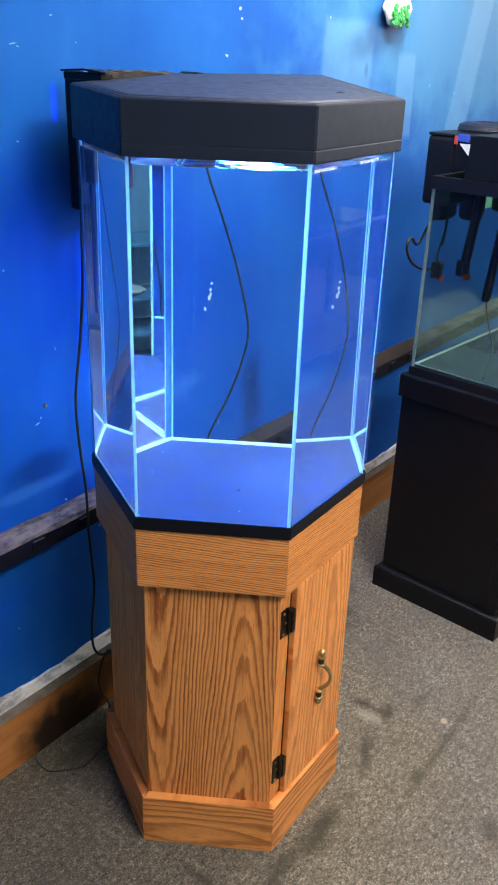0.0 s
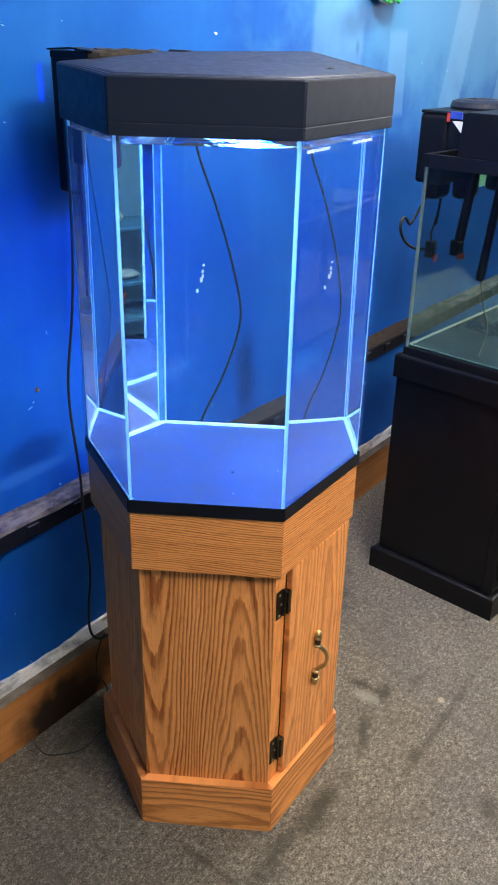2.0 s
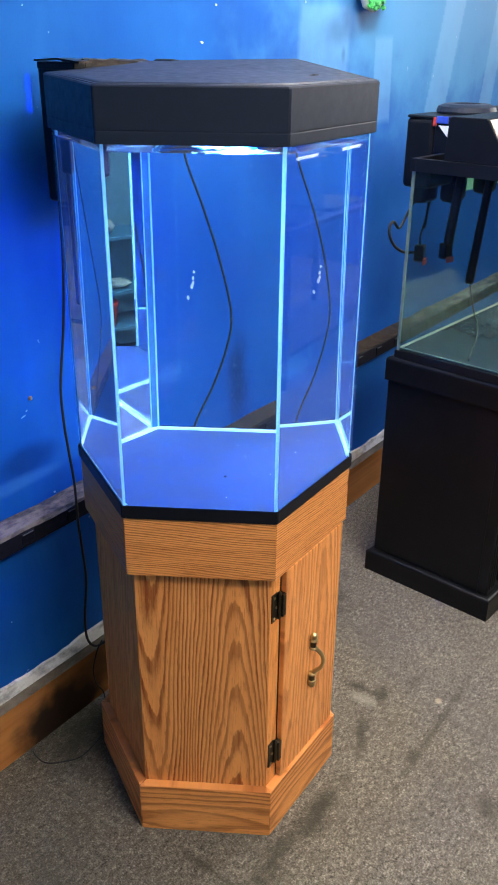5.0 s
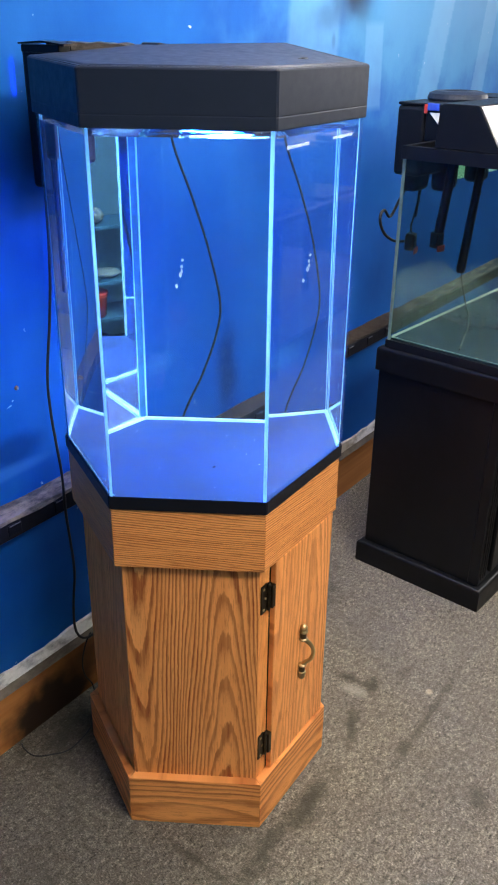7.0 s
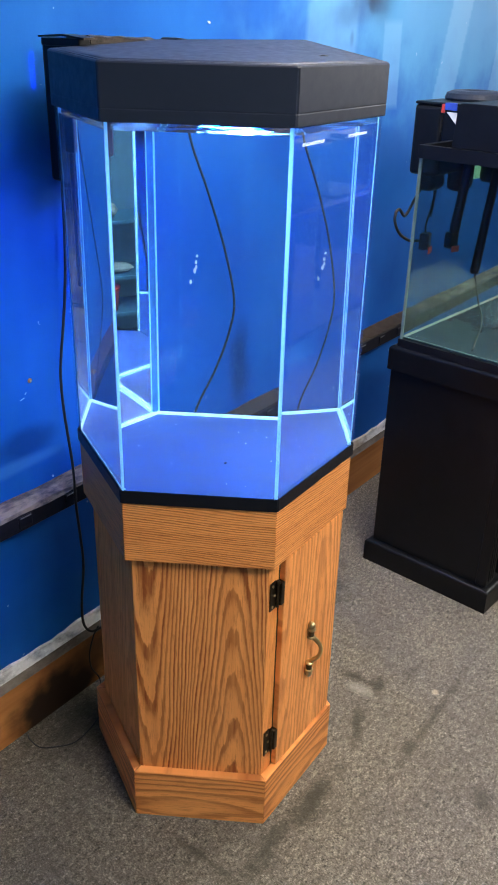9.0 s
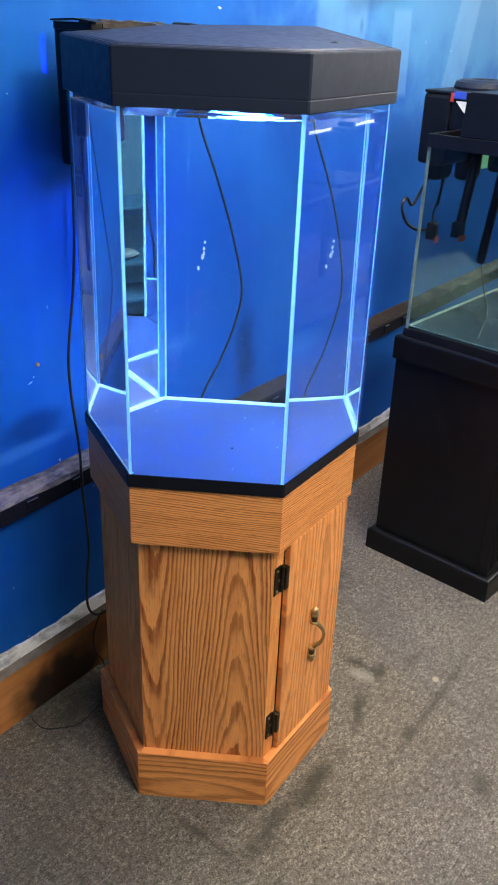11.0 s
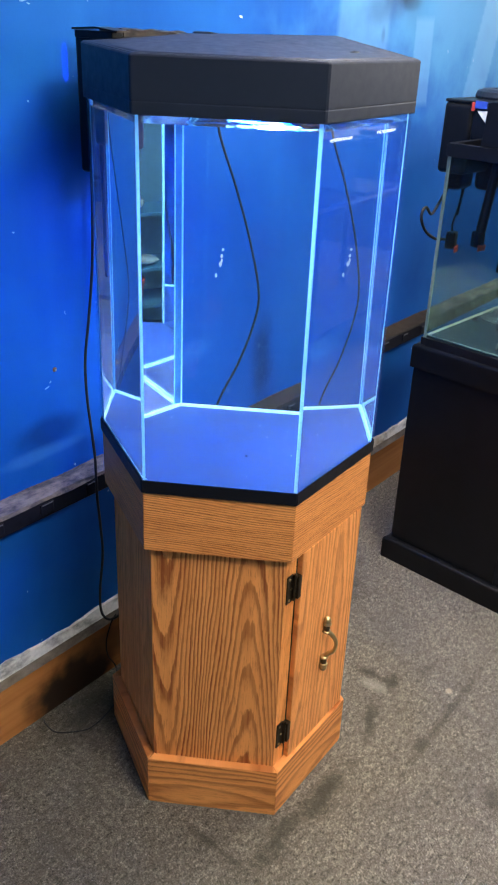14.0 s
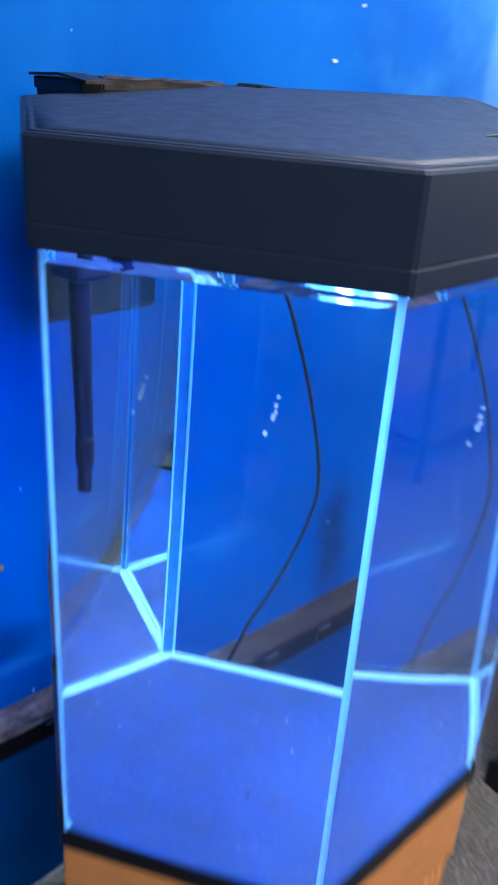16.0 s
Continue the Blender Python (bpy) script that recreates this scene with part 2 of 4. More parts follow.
def pane_glass(name, tint=(0.97, 0.99, 1.0), gloss=0.35, film_most=0.012):
    """Sheet glass: clear, with a faint mirror image, a slight film of dirt and an even haze."""
    m = Mat(name)
    m.nt.nodes.remove(m.bsdf)
    clear = m.node("ShaderNodeBsdfTransparent", Color=tint)
    shine = m.node("ShaderNodeBsdfGlossy", Color=(1, 1, 1), Roughness=0.01)
    fr = m.math("MULTIPLY", m.node("ShaderNodeFresnel", IOR=1.45), gloss)
    both = m.node("ShaderNodeMixShader", i0=fr, i1=clear, i2=shine)
    film = m.node("ShaderNodeBsdfDiffuse", Color=(0.6, 0.65, 0.7))
    co = m.coords()
    dirt_and_haze = m.math("MULTIPLY", m.ramp(m.noise(co, 14.0, 5.0, 0.7), [(0.50, 0.0), (0.75, 1.0)]), film_most)
    # even share added to the film stands in for haze in the water
    dirt_and_haze = m.math("ADD", dirt_and_haze, film_most * 0.40)
    m.put(m.out.inputs[0], m.node("ShaderNodeMixShader", i0=dirt_and_haze, i1=both, i2=film))
    return m.mat


def glow(name, color, strength):
    m = Mat(name)
    m.set(Base_Color=(0.8, 0.8, 0.8), Emission_Color=color, Emission_Strength=strength)
    return m.mat


def silicone(name="clear_silicone", clear=0.8):
    m = Mat(name)
    co = m.coords()
    n = m.noise(co, 70.0, 3.0)
    tone = m.mix(n, (0.40, 0.85, 1.0), (0.54, 0.92, 1.0))
    m.set(Base_Color=tone, Roughness=0.35)
    through_light = m.node("ShaderNodeBsdfTranslucent", Color=tone)
    m.put(m.out.inputs[0], m.node("ShaderNodeMixShader", i0=clear, i1=m.bsdf.outputs[0], i2=through_light))
    return m.mat


def tank_bottom():
    """Dark glass with thin blotches of dried silt."""
    m = Mat("dark_glass_bottom")
    co = m.coords()
    n = m.noise(co, 9.0, 4.0, 0.6)
    col = m.mix(n, (0.009, 0.022, 0.032), (0.024, 0.046, 0.058))
    silt = m.noise(co, 34.0, 4.0, 0.65)
    col = m.mix(m.math("MULTIPLY", m.ramp(silt, [(0.50, 0.0), (0.68, 1.0)]), 0.06), col, (0.12, 0.13, 0.12))
    m.set(Base_Color=col, Roughness=m.ramp(n, [(0.3, 0.14), (0.7, 0.24)]), Specular_IOR_Level=0.05)
    return m.mat


TANK_BOTTOM = tank_bottom()
WALL, CARPET, PINE = wall_paint(), carpet(), base_wood()
CEILING = plain("ceiling_tile_white", (0.72, 0.72, 0.70), 0.9, bump=0.2)
OTHER_WALL = plain("dull_grey_paint", (0.022, 0.055, 0.105), 0.6, spread=0.3, scale=8.0)
# water haze of the tank's mirror image, painted into the wall's teal
SIDE_WALL = plain("teal_haze_paint", (0.045, 0.140, 0.215), 0.7, spread=0.25, scale=8.0)
LEDGE = worn_strip("dusty_brown_ledge", (0.10, 0.080, 0.062), (0.24, 0.205, 0.17), 18.0, 0.40, 0.62)
CAULK = worn_strip("smeared_white_caulk", (0.80, 0.80, 0.78), (0.26, 0.26, 0.27), 26.0, 0.44, 0.62, stain_or_shade=((0.85, 0.35, 0.2), (0.52, 1.0, 0.6), (0.27, 0.21, 0.13)))
RAIL_BLACK = plain("black_painted_rail", (0.008, 0.009, 0.016), 0.5, spread=0.4, bump=0.2, spec=0.12)
# dark area puts the shade at the rail's right end into its colour
RAIL_TOP = worn_strip("scraped_shaded_edge", (0.045, 0.046, 0.060), (0.22, 0.185, 0.160), 34.0, 0.42, 0.60, stain_or_shade=((0.95, 0.35, 0.6), (0.95, 1.0, 0.6), (0.022, 0.014, 0.009)))
OAK_PANEL = oak("oak_veneer_panel", tone=0.95)
OAK_SIDE = oak("oak_veneer_side", peak=-0.02, wave=0.21, seed=(0.31, 0, 0.9), depth=0.30, rough=0.55, spec=0.10)
OAK_DOOR = oak("oak_veneer_door", peak=0.075, wave=0.15, lift=0.05, swing=0.05, seed=(0.02, 0, 1.7), tone=1.02, bands=80.0, depth=0.52)
OAK_STRIP = oak("oak_strip", horizontal=True, lift=0.030, swing=0.0052, jag=0.0011, peak=0.50, wave=0.40, seed=(0.4, 0, 0.0), tone=0.97, bands=900.0, depth=0.85)
OAK_FOOT = oak("oak_plinth_board", horizontal=True, lift=0.060, swing=0.060, jag=0.006, peak=0.03, wave=0.20, seed=(0.1, 0, 0.0), tone=0.97, bands=85.0, depth=0.92)
OAK_EDGE = oak("oak_edge", horizontal=True, peak=0.3, wave=0.8, seed=(0.9, 0, 0.2), bands=40.0, tone=1.05)
HOOD = plain("matt_black_plastic", (0.015, 0.021, 0.040), 0.48, spread=0.07, scale=60.0, spec=0.22)
TRIM = plain("black_plastic_trim", (0.004, 0.005, 0.010), 0.4, spread=0.2, scale=120.0, spec=0.25)
SMOKE = plain("black_filter_plastic", (0.006, 0.007, 0.010), 0.4, spread=0.2, scale=90.0, spec=0.2)
LID = worn_strip("scuffed_grey_brown_lid", (0.018, 0.016, 0.016), (0.062, 0.049, 0.040), 40.0, 0.44, 0.60, 0.35)
INTAKE = plain("dark_intake_plastic", (0.006, 0.006, 0.022), 0.4)
FLOOR_BLUE = plain("blue_tank_base", (0.017, 0.058, 0.160), 0.5, spread=0.30, scale=22.0)
SEAM, SEAM_FRONT = silicone("white_silicone", 0.15), silicone("clear_silicone", 0.70)
# weaker glow of the seam's middle, put into a duller blue
SEAM_CORE = plain("dim_glow_silicone", (0.035, 0.19, 0.36), 0.35, spread=0.3)
WATER, PANE = water_body(), pane_glass("aquarium_glass", gloss=0.16)
PANE_GREEN = pane_glass("green_tinted_glass", (0.80, 0.88, 0.87), 0.14, 0.004)
GLASS_EDGE = plain("green_glass_edge", (0.13, 0.20, 0.19), 0.45, spread=0.3, spec=0.25)
BRASS = plain("antique_brass", (0.56, 0.43, 0.22), 0.33, 1.0, scale=160.0, spread=0.10)
BRASS_DARK = plain("patinated_brass", (0.13, 0.10, 0.06), 0.42, 1.0, scale=160.0, spread=0.20)
BRONZE = plain("dark_bronze_hinge", (0.075, 0.055, 0.035), 0.42, 1.0, scale=160.0, spread=0.4)
RUBBER = plain("black_cable_rubber", (0.010, 0.010, 0.012), 0.5, spread=0.2)
STAND_BLACK = plain("satin_black_wood", (0.0044, 0.0050, 0.0062), 0.36, spread=0.3, scale=30.0, bump=0.08, spec=0.24)
# the same haze painted into the steel's blue
SHELF_GREY = plain("haze_tinted_steel", (0.042, 0.140, 0.240), 0.6, spread=0.35, scale=14.0, spec=0.1)
CREAM = plain("cream_reflector_panel", (0.72, 0.66, 0.62), 0.35, spread=0.06)
RED = plain("red_tag_plastic", (0.55, 0.05, 0.035), 0.5)
PLUG = plain("dull_orange_plug", (0.30, 0.16, 0.10), 0.6)
BLUE_LABEL = plain("blue_label_paper", (0.03, 0.08, 0.50), 0.5)
# white darkened and tinted to carry the haze of the mirrored view
DULL_WHITE = plain("haze_dulled_plastic", (0.20, 0.26, 0.27), 0.5, spread=0.2)
WHITE = plain("white_plastic_film", (0.80, 0.81, 0.80), 0.4, spread=0.1)
GREEN = plain("green_plastic", (0.03, 0.36, 0.08), 0.5, spread=0.35)
STEEL = plain("dull_steel", (0.45, 0.42, 0.38), 0.4, 1.0)
SCUFF_GREY = plain("worn_metal_lip", (0.10, 0.10, 0.12), 0.5)
SCUFF = plain("pale_blue_scuff", (0.22, 0.40, 0.68), 0.7)
PAINT_CHIP = plain("bare_plaster_chip", (0.80, 0.84, 0.88), 0.8)
DEBRIS_AND_GAP = plain("dark_debris_and_gap", (0.02, 0.02, 0.02), 0.8)
SILT = plain("pale_grit", (0.75, 0.78, 0.82), 0.8)
LED = glow("led_strip_glow", (0.14, 0.40, 1.0), 20.0)
LED_CHIP = glow("led_chip_glow", (0.45, 0.65, 1.0), 110.0)
TUBE = glow("fluorescent_diffuser", (1.0, 0.92, 0.80), TUBE_GLOW)
BAR_GLOW = glow("white_light_strip", (0.95, 0.97, 1.0), 4.0)
# emission of the sheet added for the pale green glow behind the filters
SHEET = glow("green_glow_stand_in", (0.42, 0.85, 0.45), 0.55)


# ---------------------------------------------------------------- mesh helpers
def thing(name, m=None, **tags):
    ob = new(name)
    ob.empty_display_size = 0.05
    if m is not None:
        ob.matrix_basis = m
    return tagged(ob, **tags)


def part(name, bm, material, parent=None, label="", m=None, smooth=False):
    bmesh.ops.recalc_face_normals(bm, faces=bm.faces)
    me = bpy.data.meshes.new(name)
    bm.to_mesh(me)
    bm.free()
    if smooth:
        me.polygons.foreach_set("use_smooth", [True] * len(me.polygons))
    me.materials.append(material)
    ob = new(name, me)
    if parent is not None:
        ob.parent = parent
    if m is not None:
        ob.matrix_basis = m
    return tagged(ob, label=label)


def box(x0, x1, y0, y1, z0, z1, bevel=0.0, seg=2, bm=None):
    bm = bm or bmesh.new()
    sub = bmesh.new()
    bmesh.ops.create_cube(sub, size=1.0)
    for v in sub.verts:
        v.co = Vector(((x0 + x1) / 2 + v.co.x * (x1 - x0), (y0 + y1) / 2 + v.co.y * (y1 - y0), (z0 + z1) / 2 + v.co.z * (z1 - z0)))
    if bevel:
        bmesh.ops.bevel(sub, geom=sub.edges[:], offset=bevel, segments=seg, affect="EDGES", profile=0.5)
    me = bpy.data.meshes.new("tmp")
    sub.to_mesh(me)
    sub.free()
    bm.from_mesh(me)
    bpy.data.meshes.remove(me)
    return bm


def prism(outline, z0, z1, bevel=0.0, bm=None):
    """An upright prism over a list of (x, y)."""
    bm = bm or bmesh.new()
    low = [bm.verts.new((x, y, z0)) for x, y in outline]
    high = [bm.verts.new((x, y, z1)) for x, y in outline]
    n = len(outline)
    faces = [bm.faces.new(low[::-1]), bm.faces.new(high)]
    faces += [bm.faces.new((low[i], low[(i + 1) % n], high[(i + 1) % n], high[i])) for i in range(n)]
    if bevel:
        edges = list({e for f in faces for e in f.edges})
        bmesh.ops.bevel(bm, geom=edges, offset=bevel, segments=2, affect="EDGES", profile=0.5)
    return bm


def extrude_x(outline, x0, x1, bevel=0.0):
    """A prism along x over a list of (y, z)."""
    bm = prism(outline, x0, x1, bevel)
    for v in bm.verts:
        v.co = Vector((v.co.z, v.co.x, v.co.y))
    return bm


def lathe(profile, seg=20, bm=None, m=None):
    """Turned round z over a list of (r, z)."""
    bm = bm or bmesh.new()
    rings = []
    for r, z in profile:
        ring = [Vector((max(r, 1e-5) * math.cos(2 * math.pi * i / seg), max(r, 1e-5) * math.sin(2 * math.pi * i / seg), z)) for i in range(seg)]
        rings.append([bm.verts.new(m @ p if m else p) for p in ring])
    for a, b in zip(rings, rings[1:]):
        for i in range(seg):
            bm.faces.new((a[i], a[(i + 1) % seg], b[(i + 1) % seg], b[i]))
    bm.faces.new(rings[0][::-1])
    bm.faces.new(rings[-1])
    return bm


def smooth_path(points, steps=8):
    """Points on a smooth curve through the given ones."""
    p = [Vector(q) for q in points]
    p = [p[0] * 2 - p[1]] + p + [p[-1] * 2 - p[-2]]
    out = []
    for i in range(1, len(p) - 2):
        for k in range(steps):
            t = k / steps
            a, b, c, d = p[i - 1], p[i], p[i + 1], p[i + 2]
            out.append(0.5 * (2 * b + (c - a) * t + (2 * a - 5 * b + 4 * c - d) * t * t + (3 * b - 3 * c + d - a) * t ** 3))
    return out + [p[-2]]


def tube(points, r, seg=10, steps=8, bm=None):
    """A round cord of radius r (or one radius per way point) along a smooth curve."""
    bm = bm or bmesh.new()
    path = smooth_path(points, steps)
    radii = r if isinstance(r, (list, tuple)) else [r] * len(points)
    rings = []
    side = None
    for i, p in enumerate(path):
        d = (path[min(i + 1, len(path) - 1)] - path[max(i - 1, 0)]).normalized()
        side = (side - d * side.dot(d)).normalized() if side else d.orthogonal().normalized()
        up = d.cross(side)
        f = i / (len(path) - 1) * (len(radii) - 1)
        k = min(int(f), len(radii) - 2)
        rad = radii[k] + (radii[k + 1] - radii[k]) * (f - k)
        rings.append([bm.verts.new(p + (side * math.cos(a) + up * math.sin(a)) * rad) for a in (2 * math.pi * j / seg for j in range(seg))])
    for a, b in zip(rings, rings[1:]):
        for j in range(seg):
            bm.faces.new((a[j], a[(j + 1) % seg], b[(j + 1) % seg], b[j]))
    bm.faces.new(rings[0][::-1])
    bm.faces.new(rings[-1])
    return bm


def hex_points(radius, cut=0.0):
    """Corners of a hexagon with corners on the x axis; cut takes that much off each corner."""
    out = []
    for k in range(6):
        c = Vector((radius * math.cos(math.pi / 3 * k), radius * math.sin(math.pi / 3 * k)))
        if not cut:
            out.append((c.x, c.y))
            continue
        for step in (-1, 1):
            d = Vector((radius * math.cos(math.pi / 3 * (k + step)), radius * math.sin(math.pi / 3 * (k + step))))
            q = c + (d - c).normalized() * cut
            out.append((q.x, q.y))
    return out


def hex_sweep(profile, cut=0.002, closed=True):
    """A hexagonal ring or shell: a closed profile of (corner radius, z) carried round the six corners."""
    bm = bmesh.new()
    loops = [[bm.verts.new((x, y, z)) for x, y in hex_points(r, cut)] for r, z in profile]
    n = len(loops[0])
    pairs = list(zip(loops, loops[1:])) + ([(loops[-1], loops[0])] if closed else [])
    for a, b in pairs:
        for i in range(n):
            bm.faces.new((a[i], a[(i + 1) % n], b[(i + 1) % n], b[i]))
    if not closed:
        bm.faces.new(loops[0][::-1])
        bm.faces.new(loops[-1])
    return bm


def side_pose(k, z=0.0):
    """The frame of a hexagon's side whose outward normal stands at k degrees: x runs to the right seen from outside, -y outward."""
    return pose(0, 0, z, 0, 0, k + 90)


def mitred(radius, thick, z0, z1, bevel=0.0012, gap=0.0002):
    """One board of a hexagonal box, mitred at both ends, in its side's frame."""
    ap = radius * math.cos(math.pi / 6)
    h0, h1 = radius / 2 - gap, (ap - thick) * math.tan(math.pi / 6) - gap
    return prism([(-h0, -ap), (h0, -ap), (h1, -ap + thick), (-h1, -ap + thick)], z0, z1, bevel)


SIDES = (30, 90, 150, 210, 270, 330)

# ---------------------------------------------------------------- the room
WY = 0.36
X0, X1, Y0 = -2.0, 4.6, -4.2

tagged(part("floor", box(X0, X1, Y0, WY + 0.1, -0.1, 0.0), CARPET, label="worn grey-brown loop carpet with dark stains and shade painted between the stands"), category="floor", kind="structure")
tagged(part("wall_back", box(X0, X1, WY, WY + 0.1, 0, CEIL), WALL, label="blue painted wall with scuffs, patched paint and light painted in at upper right"), category="wall", kind="structure")
tagged(part("wall_left", box(X0 - 0.1, X0, Y0, WY, 0, CEIL), SIDE_WALL, label="plain side wall with teal water haze put into its colour"), category="wall", kind="structure")
# unseen window, added with an area lamp to light the scene from the right
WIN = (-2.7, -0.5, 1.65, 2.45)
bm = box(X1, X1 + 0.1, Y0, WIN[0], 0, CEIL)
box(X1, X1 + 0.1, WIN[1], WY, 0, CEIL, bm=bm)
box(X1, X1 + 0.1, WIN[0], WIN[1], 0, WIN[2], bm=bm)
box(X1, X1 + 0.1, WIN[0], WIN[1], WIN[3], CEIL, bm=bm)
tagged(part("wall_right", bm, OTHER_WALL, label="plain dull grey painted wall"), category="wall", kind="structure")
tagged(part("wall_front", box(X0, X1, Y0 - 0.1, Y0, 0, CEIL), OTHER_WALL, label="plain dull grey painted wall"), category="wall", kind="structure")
window = thing("added_window_1", pose(X1 + 0.03, 0, 0), label="added unseen high window with pale frame and an area lamp behind", category="window", kind="structure")
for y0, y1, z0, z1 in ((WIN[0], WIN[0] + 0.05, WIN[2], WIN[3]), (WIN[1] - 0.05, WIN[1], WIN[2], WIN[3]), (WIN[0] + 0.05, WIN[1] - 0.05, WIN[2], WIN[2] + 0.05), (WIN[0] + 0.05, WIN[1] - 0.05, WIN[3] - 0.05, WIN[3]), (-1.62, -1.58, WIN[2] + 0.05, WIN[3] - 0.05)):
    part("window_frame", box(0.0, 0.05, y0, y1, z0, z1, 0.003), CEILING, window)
# area lamp in the added opening, standing in for daylight
side_light = bpy.data.lights.new("added_side_light", "AREA")
side_light.shape, side_light.size, side_light.size_y, side_light.energy, side_light.color = "RECTANGLE", WIN[3] - WIN[2] - 0.1, WIN[1] - WIN[0] - 0.1, SIDE_LIGHT_POWER, (1.0, 0.97, 0.92)
side_light_ob = new("added_side_light", side_light)
side_light_ob.matrix_basis = pose(X1 + 0.09, (WIN[0] + WIN[1]) / 2, (WIN[2] + WIN[3]) / 2, 0, 90, 0)
tagged(part("ceiling", box(X0 - 0.1, X1 + 0.1, Y0 - 0.1, WY + 0.1, CEIL, CEIL + 0.1), CEILING, label="plain white ceiling"), category="ceiling", kind="structure")


def ragged_strip(z0, z1, depth, wobble, step=0.03, x0=X0, x1=X1, seed=3):
    """A strip along the wall whose upper edge runs uneven."""
    rnd = random.Random(seed)
    bm = bmesh.new()
    n = int((x1 - x0) / step)
    prev, drift = None, 0.0
    for i in range(n + 1):
        x = x0 + (x1 - x0) * i / n
        drift = drift * 0.8 + rnd.uniform(-wobble, wobble)
        top = z1 + drift
        row = [bm.verts.new(p) for p in ((x, WY, top + 0.003), (x, WY - depth * 0.4, top), (x, WY - depth, z0), (x, WY, z0))]
        if prev:
            for j in range(4):
                bm.faces.new((prev[j], prev[(j + 1) % 4], row[(j + 1) % 4], row[j]))
        else:
            bm.faces.new(row)
        prev = row
    bm.faces.new(prev[::-1])
    return bm


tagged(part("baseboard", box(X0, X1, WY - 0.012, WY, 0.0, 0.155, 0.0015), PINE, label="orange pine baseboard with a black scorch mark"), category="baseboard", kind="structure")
tagged(part("trim_ledge", ragged_strip(0.156, 0.1795, 0.0185, 0.0012, seed=11), LEDGE, label="dusty grey-brown ledge on top of the baseboard"), category="trim", kind="structure")
tagged(part("trim_caulk", ragged_strip(0.1800, 0.206, 0.0135, 0.0036, 0.02), CAULK, label="smeared dirty white caulk over the baseboard"), category="trim", kind="structure")

rail = thing("trim_rail", label="black slotted wall rail with a scraped upper edge", category="trim", kind="structure")
RY = WY - 0.042
part("rail_body", extrude_x([(WY, 0.556), (RY + 0.006, 0.553), (RY, 0.558), (RY, 0.5960), (RY + 0.004, 0.5985), (WY, 0.603)], X0, X1), RAIL_BLACK, rail)


def rail_ledge(step=0.02, seed=8):
    """The scraped upper face of the rail: a thin uneven skin on its sloping top."""
    rnd = random.Random(seed)
    bm = bmesh.new()
    n = int((X1 - X0) / step)
    prev, drift = None, 0.0
    for i in range(n + 1):
        x = X0 + (X1 - X0) * i / n
        drift = drift * 0.8 + rnd.uniform(-0.0016, 0.0016)
        row = [bm.verts.new(p) for p in ((x, WY, 0.6165 + drift), (x, RY + 0.020, 0.6105 + drift * 0.5), (x, RY + 0.001 + abs(drift) * 0.8, 0.6040), (x, RY + 0.0002, 0.5985 + drift * 1.5), (x, RY + 0.004, 0.5985 + drift * 1.5), (x, WY, 0.606))]
        if prev:
            for j in range(6):
                bm.faces.new((prev[j], prev[(j + 1) % 6], row[(j + 1) % 6], row[j]))
        else:
            bm.faces.new(row)
        prev = row
    bm.faces.new(prev[::-1])
    return bm


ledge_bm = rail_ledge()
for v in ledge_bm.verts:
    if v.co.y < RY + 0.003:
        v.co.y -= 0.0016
part("rail_edge", ledge_bm, RAIL_TOP, rail, "scraped grey upper face, shade painted in towards the right")
for i in range(28):
    x = -0.228 + (i - 8) * 0.1245
    if X0 + 0.1 < x < X1 - 0.1:
        part("bracket", box(x - 0.017, x + 0.017, RY - 0.0035, RY - 0.0002, 0.566, 0.592, 0.0015), RAIL_BLACK, rail)
        part("slot_lip", box(x - 0.014, x + 0.014, RY - 0.0050, RY - 0.0036, 0.5885, 0.5910, 0.0005), SCUFF_GREY, rail, "worn bright lip of a slot")


def ceiling_light(m, half=0.60):
    ob = thing("ceiling_light", m, label="white ceiling fluorescent panel light", category="light", group="ceiling lights")
    bm = bmesh.new()
    for x0, x1, y0, y1 in ((-half - 0.02, -half, -0.32, 0.32), (half, half + 0.02, -0.32, 0.32), (-half, half, -0.32, -0.30), (-half, half, 0.30, 0.32)):
        box(x0, x1, y0, y1, -0.04, 0.0, bm=bm)
    part("frame", bm, CEILING, ob)
    part("diffuser", box(-half, half, -0.30, 0.30, -0.03, -0.005), TUBE, ob)
    return ob


ceiling_light(pose(-0.42, -1.80, CEIL), 0.58)
ceiling_light(pose(0.66, -0.20, CEIL), 0.40)

# ---------------------------------------------------------------- the oak stand
TURN_HEX = 3.0
HEX = pose(0, 0, 0, 0, 0, TURN_HEX)
stand = thing("aquarium_stand", HEX, label="hexagonal honey oak cabinet stand with one door, on the carpet", category="cabinet")
Z_PL, Z_AP, Z_TOP = 0.124, 0.645, 0.765
for k in SIDES:
    part("plinth_board", mitred(0.271, 0.018, 0.0, Z_PL), OAK_FOOT, stand, m=side_pose(k))
    part("apron_board", mitred(0.268, 0.018, Z_AP, Z_TOP), OAK_STRIP, stand, m=side_pose(k))
    if k != 270:
        part("side_panel", mitred(0.250, 0.014, 0.02, Z_AP + 0.05, 0.0006), OAK_PANEL if k == 210 else OAK_SIDE, stand, m=side_pose(k))
part("plinth_top", prism(hex_points(0.252), 0.100, 0.116), OAK_EDGE, stand)
part("stand_top", prism(hex_points(0.2495), 0.745, 0.763), OAK_EDGE, stand)
# the door side: a jamb strip, the door leaf proud of it and the hardware
AP = 0.250 * math.cos(math.pi / 6)
D = side_pose(270)
